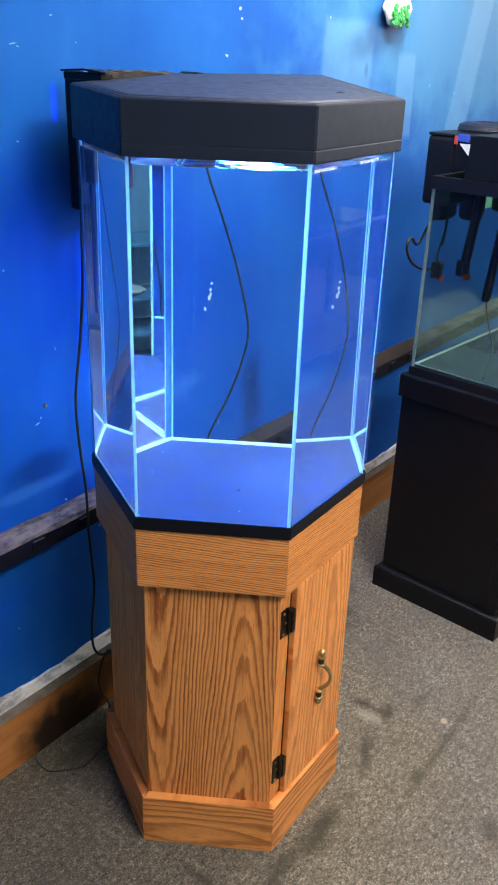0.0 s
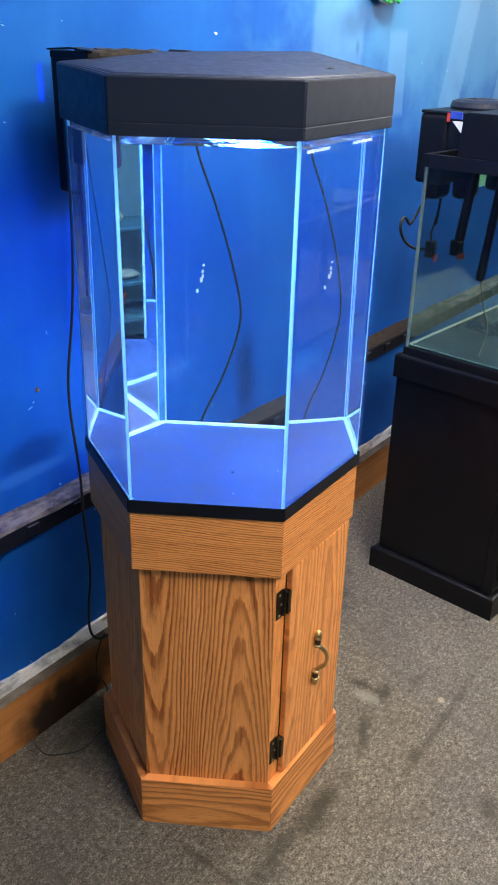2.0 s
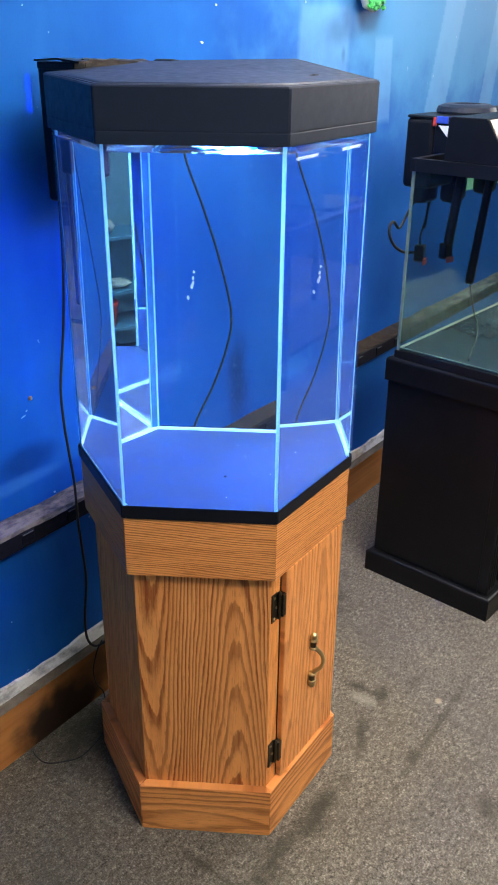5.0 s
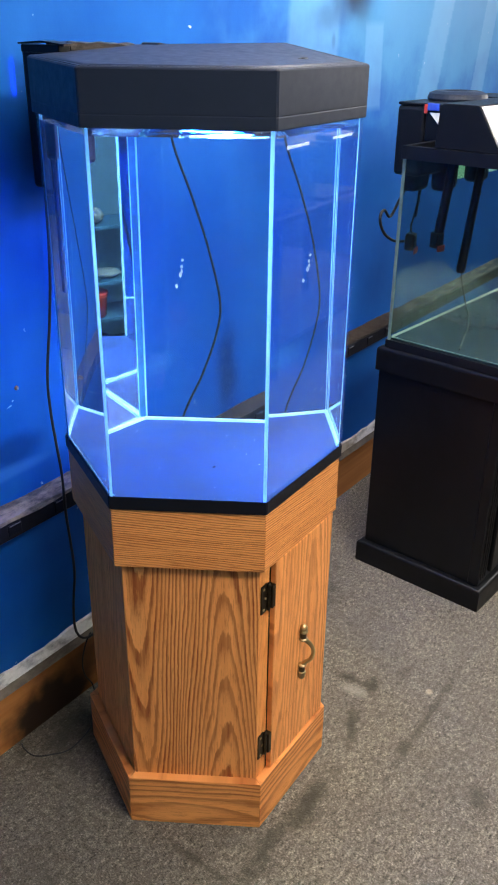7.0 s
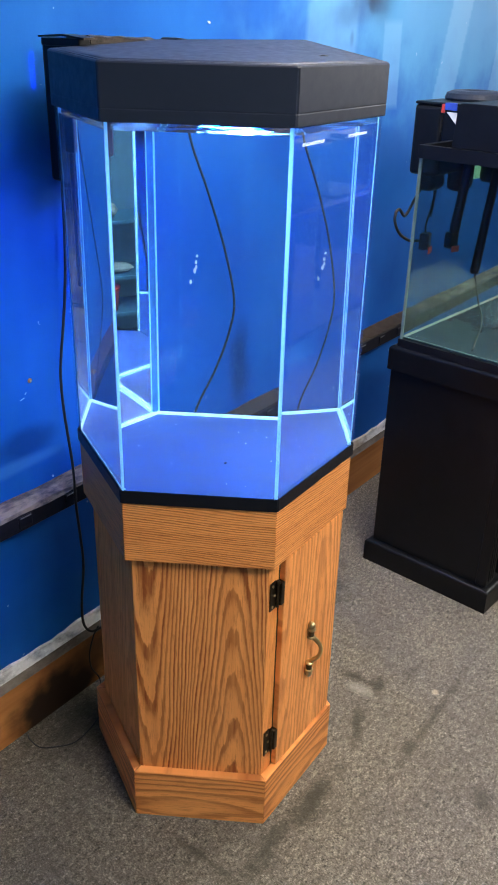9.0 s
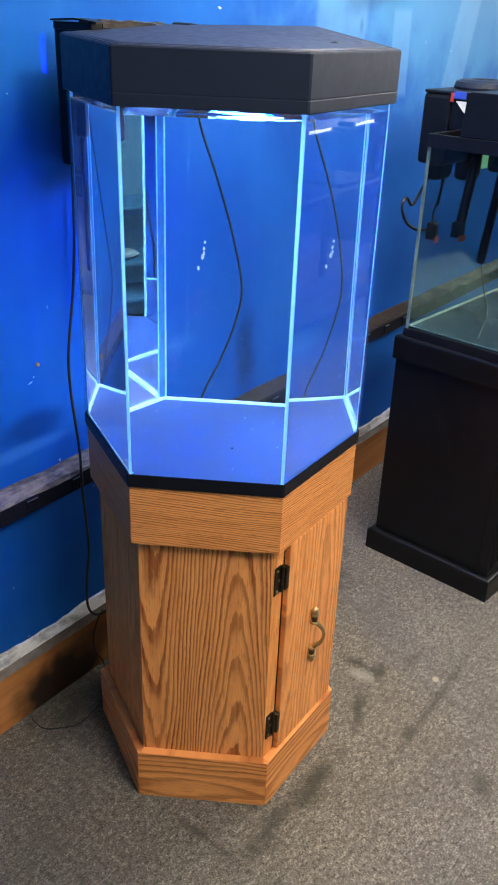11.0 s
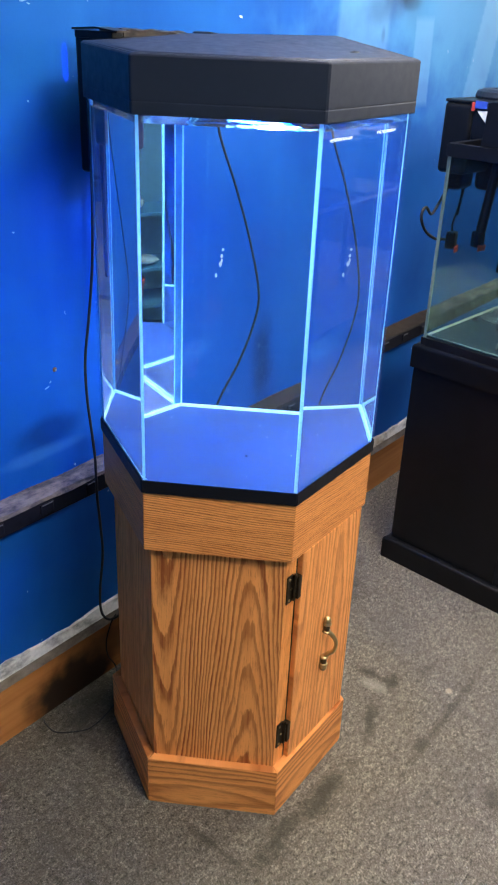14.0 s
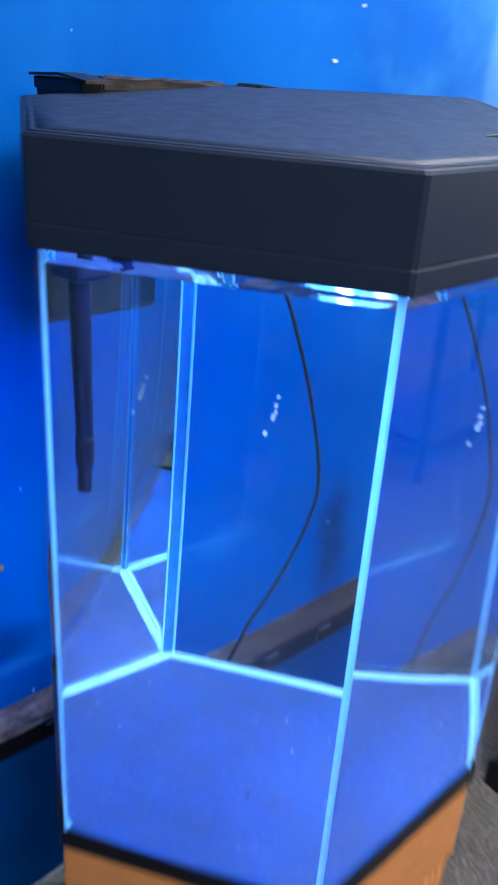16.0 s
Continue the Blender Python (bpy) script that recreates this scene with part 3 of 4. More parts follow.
part("jamb", box(-0.1245, -0.0899, -AP, -AP + 0.016, 0.02, Z_AP + 0.05, 0.001), OAK_SIDE, stand, m=D)
part("jamb", box(0.116, 0.1245, -AP, -AP + 0.016, 0.02, Z_AP + 0.05, 0.001), OAK_SIDE, stand, m=D)
door = part("door", box(-0.0895, 0.127, -AP - 0.013, -AP - 0.001, 0.127, 0.640, 0.0018), OAK_DOOR, stand, "oak veneer door leaf", D)
# dark sheet put behind the door so that its gap reads as shade
part("door_gap_sheet", box(-0.096, 0.116, -AP + 0.004, -AP + 0.012, 0.10, 0.66), DEBRIS_AND_GAP, stand, "dark sheet standing in for shade in the door gap", D)


def hinge(z):
    bm = box(-0.1215, -0.1025, -AP - 0.0032, -AP - 0.0004, z - 0.031, z + 0.031, 0.001)
    box(-0.0995, -0.0885, -AP - 0.0135, -AP - 0.0005, z - 0.024, z + 0.026, 0.001, bm=bm)
    h = part("hinge", bm, BRONZE, stand, "dark bronze cabinet hinge", D)
    pin = lathe([(0.0, -0.030), (0.0032, -0.028), (0.0036, -0.02), (0.0036, 0.022), (0.0044, 0.024), (0.0042, 0.029), (0.002, 0.032), (0.0, 0.033)], 12)
    bmesh.ops.translate(pin, verts=pin.verts, vec=(-0.1015, -AP - 0.006, z))
    part("hinge_pin", pin, BRONZE, h, smooth=True)
    for dx, dz in ((-0.114, 0.023), (-0.114, -0.023), (-0.108, 0.0)):
        part("hinge_screw", lathe([(0.0, -0.0015), (0.0026, -0.001), (0.0030, 0.0)], 10, m=pose(dx, -AP - 0.0033, z + dz, -90)), BRASS, h)


hinge(0.568)
hinge(0.203)

HX, HY = 0.0155, -AP - 0.0195
handle = part("handle", tube([(HX, HY, 0.404), (HX + 0.0015, HY - 0.004, 0.398), (HX + 0.0060, HY - 0.013, 0.388), (HX + 0.0085, HY - 0.019, 0.376), (HX + 0.0085, HY - 0.0195, 0.362), (HX + 0.0065, HY - 0.015, 0.349),
                              (HX + 0.0020, HY - 0.006, 0.340), (HX, HY, 0.330)], [0.0046, 0.0050, 0.0046, 0.0043, 0.0042, 0.0044, 0.0050, 0.0046], 14), BRASS, door, "antique brass handle with turned ends", smooth=True)
for flip, z in ((1, 0.398), (-1, 0.333)):
    rings = [(0.0030, -0.003), (0.0070, -0.0015), (0.0092, 0.0), (0.0092, 0.0022), (0.0066, 0.0034)]
    rings2 = [(0.0066, 0.0176), (0.0092, 0.0188), (0.0092, 0.0210), (0.0056, 0.0226)]
    dome = [(0.0056, 0.0240), (0.0078, 0.0268), (0.0082, 0.0300), (0.0064, 0.0338), (0.0040, 0.0366), (0.0, 0.0376)]
    m = pose(HX, HY, z, 0 if flip > 0 else 180)
    end = part("handle_end", lathe(rings + [(0.0060, 0.0040), (0.0060, 0.0170)] + rings2 + dome, 18, m=m), BRASS, handle, smooth=True)
    part("barrel_band", lathe([(0.0058, 0.0036), (0.0064, 0.0044), (0.0065, 0.0105), (0.0064, 0.0166), (0.0058, 0.0174)], 18, m=m), BRASS_DARK, handle, "dark patinated barrel between two rings", smooth=True)
    part("handle_post", lathe([(0.0056, 0.0), (0.0046, 0.002), (0.0042, 0.005), (0.0056, 0.008)], 12, m=pose(HX, -AP - 0.0132, z + flip * 0.0105, 90)), BRASS, handle, smooth=True)

# ---------------------------------------------------------------- the hexagonal aquarium
tank = thing("hexagonal_aquarium", HEX @ pose(0, 0, Z_TOP), label="hexagonal glass aquarium full of clear blue-lit water on an oak stand", category="aquarium")
FLOOR_Z, WATER_Z, GLASS_TOP = 0.0220, 0.6065, 0.628
GR = 0.2708
part("base_trim", hex_sweep([(0.2713, 0.0), (0.2720, 0.002), (0.2720, 0.023), (0.2715, 0.0255), (GR + 0.0003, 0.0255), (GR + 0.0003, 0.010), (0.250, 0.010), (0.250, 0.0)], 0.002), TRIM, tank, "black plastic base frame")
part("bottom_panel", prism(hex_points(GR - 0.0060), FLOOR_Z - 0.0115, FLOOR_Z), FLOOR_BLUE, tank, "blue bottom of the tank")
for k in SIDES:
    p = part("glass_pane", mitred(GR, 0.004, 0.012, GLASS_TOP, 0.0, 0.0002), PANE, tank, m=side_pose(k))
    p.visible_shadow = False


def ripples(x, y):
    return 0.0005 * math.sin(61 * x + 23 * y) + 0.0004 * math.sin(-37 * x + 71 * y + 1.0) + 0.0003 * math.sin(140 * x + 95 * y)


def water_mesh(radius, z0, z1, rings=18):
    """A body of water, closed, with a slightly rippled surface."""
    bm = bmesh.new()
    centre = bm.verts.new((0, 0, z1))
    loops = []
    for i in range(1, rings + 1):
        f = i / rings
        row = []
        pts = hex_points(radius * f)
        for k in range(6):
            a, b = Vector(pts[k]), Vector(pts[(k + 1) % 6])
            for j in range(i):
                q = a + (b - a) * (j / i)
                row.append(bm.verts.new((q.x, q.y, z1 + (ripples(q.x, q.y) if i < rings else 0.0))))
        loops.append(row)
    for j in range(6):
        bm.faces.new((centre, loops[0][j], loops[0][(j + 1) % 6]))
    for i in range(1, rings):
        inner, outer = loops[i - 1], loops[i]
        for k in range(6):
            for j in range(i + 1):
                o0, o1 = outer[(k * (i + 1) + j) % len(outer)], outer[(k * (i + 1) + j + 1) % len(outer)]
                n0 = inner[(k * i + j) % len(inner)]
                bm.faces.new((o0, o1, n0))
                if j < i:
                    n1 = inner[(k * i + j + 1) % len(inner)]
                    bm.faces.new((n0, o1, n1))
    edge = loops[-1]
    corners = [edge[k * rings] for k in range(6)]
    low = [bm.verts.new((x, y, z0)) for x, y in hex_points(radius)]
    for k in range(6):
        span = [edge[(k * rings + j) % len(edge)] for j in range(rings + 1)]
        bm.faces.new([low[k], low[(k + 1) % 6]] + span[::-1])
    bm.faces.new(low[::-1])
    return bm


water = part("water", water_mesh(GR - 0.0048, FLOOR_Z - 0.016, WATER_Z), WATER, tank, "clear still water")
water.visible_shadow = False

# silicone beads in the six upright corners and along the bottom
IN = GR - 0.0051
for k in range(6):
    a = math.pi / 3 * k
    c = Vector((math.cos(a), math.sin(a)))
    z0, z1 = FLOOR_Z - 0.008, GLASS_TOP - 0.006
    bm = bmesh.new()
    reach = 0.0040 if k in (3, 4, 5) else 0.0086 if k in (1, 2) else 0.0066
    beads = []
    for step in (-1, 1):
        d = (Vector((math.cos(a + step * math.pi / 3), math.sin(a + step * math.pi / 3))) - c).normalized()
        reach = 0.0140 if (k, step) == (1, 1) else reach
        beads.append((c * IN + d * reach, c * IN + d * (reach - 0.0036), -c))
    if k in (3, 4, 5):
        # a film pressed into the corner, hollow towards the water
        line = [tuple(beads[0][0]), (c.x * (IN + 0.0002), c.y * (IN + 0.0002)), tuple(beads[1][0])]
        low, high = [bm.verts.new((x, y, z0)) for x, y in line], [bm.verts.new((x, y, z1)) for x, y in line]
        for i in (0, 1):
            bm.faces.new((low[i], low[i + 1], high[i + 1], high[i]))
    else:
        # the bead has drawn back in its middle: two ridges along the panes
        for tip, root, inward in beads:
            top_pt = (tip + root) / 2 + inward * 0.0012
            prism([tuple(tip), tuple(root), tuple(top_pt)], z0, z1, bm=bm)
        core = prism([(c.x * (IN + 0.0002), c.y * (IN + 0.0002)), tuple(beads[0][1]), tuple(beads[1][1])], z0, z1)
        part("seam_core", core, SEAM_CORE, tank, "middle of the silicone seam, its weaker glow painted as duller blue")
    part("corner_seam", bm, SEAM_FRONT if k in (3, 4, 5) else SEAM, tank, "bright clear silicone seam")
for k in (30, 90, 150, 330):
    ap = IN * math.cos(math.pi / 6)
    h = IN / 2 - 0.003
    part("bottom_seam", extrude_x([(-ap + 0.0002, FLOOR_Z), (-ap + 0.0094, FLOOR_Z), (-ap + 0.0064, FLOOR_Z + 0.0034), (-ap + 0.0002, FLOOR_Z + 0.0042)], -h, h), SEAM, tank, "bright clear silicone seam", side_pose(k))

# ---------------------------------------------------------------- its hood
HZ0, HZ1 = 1.383, 1.462
hood = thing("aquarium_hood", HEX @ pose(0, 0, HZ0), label="matt black plastic hexagonal hood on the aquarium", category="aquarium hood")
H = HZ1 - HZ0
RISE = (0.026, 0.020, 0.006, 0.0, 0.0, 0.0)


def hood_rise(x, y):
    """The hood's top is level in front and climbs towards its back corners."""
    turn = math.atan2(y, x) % (2 * math.pi) / (math.pi / 3)
    k, share = int(turn) % 6, turn - int(turn)
    edge = RISE[k] * (1 - share) + RISE[(k + 1) % 6] * share
    f = min(1.0, math.hypot(x, y) / (0.2762 * math.cos(math.pi / 6) / math.cos((share - 0.5) * math.pi / 3)))
    return edge * f + 0.0115 * (1 - f)


shell = hex_sweep([(0.2718, 0.0), (0.2755, 0.0), (0.2762, 0.0015), (0.2762, 0.0165), (0.2755, 0.0180), (0.2762, 0.0195), (0.2762, H - 0.003), (0.2742, H - 0.0008), (0.2715, H),
                   (0.2640, H + 0.0006), (0.2640, H - 0.003), (0.2708, H - 0.006), (0.2718, 0.004)], 0.0025)
for v in shell.verts:
    if v.co.z > 0.03:
        v.co.z += hood_rise(v.co.x, v.co.y)
part("hood_shell", shell, HOOD, hood, "black plastic hood wall with a ridge")
top = bmesh.new()
loops = []
for r, z in [(0.2700, -0.0030), (0.2716, 0.0002)] + [(0.2716 - 0.031 * i, 0.0002 + 0.0030 * (i / 8) * (2 - i / 8)) for i in range(1, 9)]:
    loops.append([top.verts.new((x, y, H + z + hood_rise(x, y))) for x, y in hex_points(r, 0.0025)])
n = len(loops[0])
for a, b in zip(loops, loops[1:]):
    for i in range(n):
        top.faces.new((a[i], a[(i + 1) % n], b[(i + 1) % n], b[i]))
peak = top.verts.new((0, 0, H + 0.0032 + hood_rise(0.0001, 0)))
for i in range(n):
    top.faces.new((loops[-1][i], loops[-1][(i + 1) % n], peak))
under = [top.verts.new((v.co.x, v.co.y, v.co.z - 0.004)) for v in loops[0]]
hub = top.verts.new((0, 0, peak.co.z - 0.004))
for i in range(n):
    top.faces.new((loops[0][(i + 1) % n], loops[0][i], under[i], under[(i + 1) % n]))
    top.faces.new((under[(i + 1) % n], under[i], hub))
part("hood_top", top, HOOD, hood, "black hood top climbing towards the back", smooth=True)
# slot of the feeding lid and the raised strip at the back
part("lid_slot", tube([(0.064, -0.150, H + 0.0064), (0.074, -0.1525, H + 0.0065), (0.088, -0.1515, H + 0.0063), (0.100, -0.148, H + 0.0060)], [0.0006, 0.0022, 0.0020, 0.0006], 8), TRIM, hood, "dark slot of the feeding lid", smooth=True)
rim_bm = prism([(0.126, H - 0.004), (0.186, H - 0.004), (0.182, H + 0.016), (0.166, H + 0.0205), (0.130, H + 0.0240), (0.125, H + 0.0205)], -0.225, -0.185, 0.0015)
part("hood_back_rim", rim_bm, SMOKE, hood, m=pose(0.005, 0.0, 0, 90))

led = thing("led_light", HEX @ pose(-0.005, -0.055, HZ0 + 0.010, 0, 0, -30), label="lit blue-white led strip under the aquarium hood", category="light")
part("led_housing", box(-0.045, 0.045, -0.108, 0.108, 0.0, 0.014, 0.002), TRIM, led, m=pose(0, 0, 0.004))
part("led_lens", box(-0.036, 0.036, -0.100, 0.100, -0.0020, 0.0038, 0.001), LED, led, "glowing led lens")
for i in range(11):
    for x in (-0.016, 0.016):
        part("led_chip", box(x - 0.005, x + 0.005, -0.0955 + i * 0.0185, -0.0855 + i * 0.0185, -0.0040, -0.0022), LED_CHIP, led, "bright white led")
lamp = bpy.data.lights.new("led_lamp", "AREA")
lamp.shape, lamp.size, lamp.size_y, lamp.energy, lamp.color = "RECTANGLE", 0.07, 0.20, LED_POWER, (0.005, 0.110, 1.0)
lamp_ob = new("led_lamp", lamp)
lamp_ob.parent = led
lamp_ob.matrix_basis = pose(0, 0, -0.0050)
# added lamp by the wall imitates led light leaking between hood and filter
leak = bpy.data.lights.new("added_leak_lamp", "AREA")
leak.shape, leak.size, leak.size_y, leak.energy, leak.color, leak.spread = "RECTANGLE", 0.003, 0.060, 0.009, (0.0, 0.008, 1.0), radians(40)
leak_ob = new("added_leak_lamp", leak)
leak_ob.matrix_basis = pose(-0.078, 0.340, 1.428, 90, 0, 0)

# ---------------------------------------------------------------- filter behind the tank
filt = thing("hang_on_filter", HEX @ pose(0, 0, 0), label="black hang-on-back filter between the aquarium and the wall", category="filter")
part("filter_body", box(-0.074, 0.120, 0.2425, 0.322, 1.245, 1.478, 0.008, 3), SMOKE, filt, "black filter box")
lid_bm = bmesh.new()
rows = []
for i in range(29):
    x = -0.0495 + 0.1695 * i / 28
    row = []
    for j in range(15):
        y = 0.226 + 0.094 * j / 14
        z = 1.4865 - 0.030 * ((j / 14) - 0.25) ** 2 - 0.003 * i / 28 + 0.0016 * math.sin(j * 1.9 + i * 0.16) + 0.0008 * math.sin(i * 0.7 + j)
        row.append(lid_bm.verts.new((x, y, z)))
    rows.append(row)
for a, b in zip(rows, rows[1:]):
    for j in range(14):
        lid_bm.faces.new((a[j], a[j + 1], b[j + 1], b[j]))
rim = [r[0] for r in rows] + rows[-1][1:] + [r[-1] for r in rows[::-1]][1:] + rows[0][::-1][1:-1]
under = [lid_bm.verts.new((v.co.x, v.co.y, 1.4745)) for v in rim]
for i in range(len(rim)):
    k = (i + 1) % len(rim)
    lid_bm.faces.new((rim[i], rim[k], under[k], under[i]))
lid_bm.faces.new(under)
part("filter_lid", lid_bm, LID, filt, "scuffed wavy grey-brown lid", smooth=False)
part("filter_flap", extrude_x([(0.214, 1.4810), (0.262, 1.4855), (0.318, 1.4825), (0.318, 1.4855), (0.262, 1.4885), (0.214, 1.4840)], -0.082, -0.050, 0.0008), SMOKE, filt, "thin black end plate of the filter lid")
part("flap_support", box(-0.078, -0.0505, 0.226, 0.316, 1.470, 1.4822, 0.002), SMOKE, filt)
part("lid_lip", extrude_x([(0.2100, 1.4805), (0.2135, 1.4805), (0.2135, 1.4840), (0.2100, 1.4840)], -0.082, -0.050), LID, filt)
intake = tube([(-0.056, 0.200, 1.375), (-0.055, 0.201, 1.30), (-0.051, 0.202, 1.20), (-0.047, 0.203, 1.13)], [0.0125, 0.012, 0.0105, 0.0095], 14)
part("intake_tube", intake, INTAKE, filt, "dark intake tube in the water", smooth=True)
part("intake_strainer", lathe([(0.0, -0.002), (0.008, 0.0), (0.0085, 0.004), (0.0085, 0.030), (0.0108, 0.034), (0.0108, 0.062), (0.009, 0.066)], 14, m=pose(-0.047, 0.203, 1.070)), INTAKE, filt, smooth=True)
part("filter_spout", box(-0.080, -0.032, 0.175, 0.222, 1.306, 1.368, 0.006), INTAKE, filt, "dark filter spout at the water line")

# ---------------------------------------------------------------- cords
def cord(name, points, r, label, mat=RUBBER):
    ob = part(name, tube(points, r, 10, 10), mat, smooth=True)
    return tagged(ob, label=label, category="cable")


cord("hanging_cable", [(0.235, 0.255, 1.455), (0.252, 0.264, 1.38), (0.264, 0.264, 1.307), (0.303, 0.252, 1.205), (0.331, 0.232, 1.095), (0.339, 0.208, 0.985), (0.328, 0.210, 0.915), (0.297, 0.224, 0.830),
                    (0.250, 0.240, 0.745), (0.225, 0.270, 0.60), (0.24, 0.300, 0.30), (0.25, 0.31, 0.006)], 0.0027, "thin black cable hanging behind the lit aquarium")
cord("filter_cord", [(-0.045, 0.338, 1.26), (-0.052, 0.338, 1.10), (-0.065, 0.338, 0.989), (-0.083, 0.338, 0.890), (-0.088, 0.338, 0.838), (-0.088, 0.336, 0.775), (-0.088, 0.330, 0.723), (-0.096, 0.3115, 0.650), (-0.098, 0.3085, 0.558),
                     (-0.085, 0.318, 0.472), (-0.077, 0.324, 0.384), (-0.086, 0.328, 0.292), (-0.089, 0.327, 0.235), (-0.082, 0.325, 0.205), (-0.067, 0.320, 0.189), (-0.045, 0.312, 0.192)], 0.0031, "black power cord hanging down the blue wall")
cord("floor_cord", [(-0.050, 0.318, 0.196), (-0.064, 0.322, 0.172), (-0.078, 0.325, 0.124), (-0.075, 0.325, 0.078), (-0.055, 0.322, 0.033), (-0.070, 0.300, 0.006), (-0.110, 0.262, 0.003), (-0.150, 0.242, 0.003), (-0.215, 0.234, 0.003), (-0.254, 0.257, 0.003),
                    (-0.279, 0.286, 0.003), (-0.278, 0.322, 0.003), (-0.272, 0.336, 0.003)], 0.0018, "thin black cord looped on the carpet by the baseboard")

# ---------------------------------------------------------------- marks on the wall, grit in the tank
def chip(x, z, w, h, turn=0.0, name="paint_chip", mat=PAINT_CHIP, label="small bare chip in the blue wall paint"):
    rnd = random.Random(int(x * 997 + z * 131))
    pts = []
    for i in range(9):
        a = 2 * math.pi * i / 9
        f = rnd.uniform(0.65, 1.0)
        pts.append((math.cos(a) * w * f, math.sin(a) * h * f))
    bm = prism(pts, 0.0, 0.0012)
    ob = part(name, bm, mat, m=pose(x, WY - 0.0002, z, 90, 0, 0) @ pose(0, 0, 0, 0, 0, turn))
    return tagged(ob, label=label, category="paint chip", group="paint chips")


for x, z, w, h, turn in ((0.412, 1.513, 0.006, 0.0028, -20), (0.455, 1.607, 0.0045, 0.004, 30), (0.462, 1.588, 0.0035, 0.003, 0), (0.446, 1.628, 0.004, 0.003, 10),
                         (0.394, 1.040, 0.0045, 0.0040, 20), (0.390, 1.026, 0.0050, 0.0048, 60), (0.386, 1.008, 0.0052, 0.0080, -10), (0.372, 0.985, 0.0050, 0.0062, 30),
                         (0.391, 1.016, 0.004, 0.005, 10), (-0.113, 0.622, 0.004, 0.003, 0), (-0.30, 1.52, 0.008, 0.0015, 10), (-0.074, 1.570, 0.0030, 0.0014, 20), (-0.161, 1.523, 0.0090, 0.0013, 8), (-0.150, 1.519, 0.0050, 0.0011, -12), (-0.166, 1.366, 0.0028, 0.0016, 0), (-0.221, 1.145, 0.0026, 0.0020, 0), (-0.172, 0.822, 0.0075, 0.0014, 15), (-0.163, 0.832, 0.0030, 0.0012, 40)):
    chip(x, z, w, h, turn, mat=SCUFF if x < 0 else PAINT_CHIP)
screw_bm = lathe([(0.0, -0.004), (0.0035, -0.0035), (0.0048, -0.0015), (0.0050, 0.0)], 14)
anchor = tagged(part("wall_anchor", screw_bm, PLUG, m=pose(-0.150, WY - 0.0005, 0.856, -90), label="small orange wall plug with a steel screw in it"), category="wall plug")
part("screw", lathe([(0.0, -0.0052), (0.0022, -0.0048), (0.0024, -0.0042)], 10), STEEL, anchor)

rnd = random.Random(5)
grit = bmesh.new()
for i in range(24):
    a, r = rnd.uniform(0, 2 * math.pi), 0.20 * math.sqrt(rnd.random())
    s = rnd.uniform(0.0005, 0.0011)
    bmesh.ops.create_icosphere(grit, subdivisions=1, radius=s, matrix=Matrix.Translation((r * math.cos(a), r * math.sin(a), FLOOR_Z + s * 0.6)))
tagged(part("pale_grit", grit, SILT, m=HEX @ pose(0, 0, Z_TOP), label="fine pale grit on the aquarium bottom"), category="grit", kind="stuff")
bead = bmesh.new()
bmesh.ops.create_icosphere(bead, subdivisions=2, radius=0.0028, matrix=Matrix.Translation((0, 0, 0.0014)) @ Matrix.Diagonal((1.2, 0.9, 0.5, 1)))
tagged(part("pebble", bead, DEBRIS_AND_GAP, m=pose(-0.031, -0.060, Z_TOP + FLOOR_Z + 0.0002), label="tiny dark pebble on the aquarium bottom"), category="pebble")

# hanging pouch on the wall
pouch = thing("hanging_pouch", pose(1.118, WY, 1.652), label="small white and green plastic pouch hanging on the wall", category="pouch")
bm = bmesh.new()
bmesh.ops.create_uvsphere(bm, u_segments=20, v_segments=14, radius=1.0)
for v in bm.verts:
    k = 1 + 0.14 * noise.noise(v.co * 2.3)
    v.co = Vector((v.co.x * 0.064 * k, -0.018 + v.co.y * 0.016 * k, 0.006 + v.co.z * 0.068 * k))
    if v.co.z < 0:
        v.co.x *= 1.18
part("pouch_film", bm, WHITE, pouch, "crumpled white film", smooth=True)
bm = bmesh.new()
for i in range(95):
    bmesh.ops.create_icosphere(bm, subdivisions=1, radius=rnd.uniform(0.005, 0.0105), matrix=Matrix.Translation((rnd.uniform(-0.040, 0.042), -0.030 + rnd.uniform(-0.003, 0.002), rnd.uniform(-0.052, -0.004))) @ Matrix.Diagonal((1.2, 0.5, 0.8, 1)))
part("pouch_filling", bm, GREEN, pouch, "mottled green filling")
part("pouch_hook", tube([(0, 0.0, 0.10), (0, -0.02, 0.10), (0, -0.022, 0.085), (0, -0.018, 0.07)], 0.002), STEEL, pouch)

# ---------------------------------------------------------------- the black stand and tank farther along the wall
RT = pose(0.885, 0.101, 0, 0, 0, -4.3)
DEEP, LONG = 0.42, 0.92
CAB = pose(0.877, 0.103, 0, 0, 0, -3.9)
cab = thing("black_stand", CAB, label="satin black wooden aquarium stand with a plinth, on the carpet", category="cabinet")


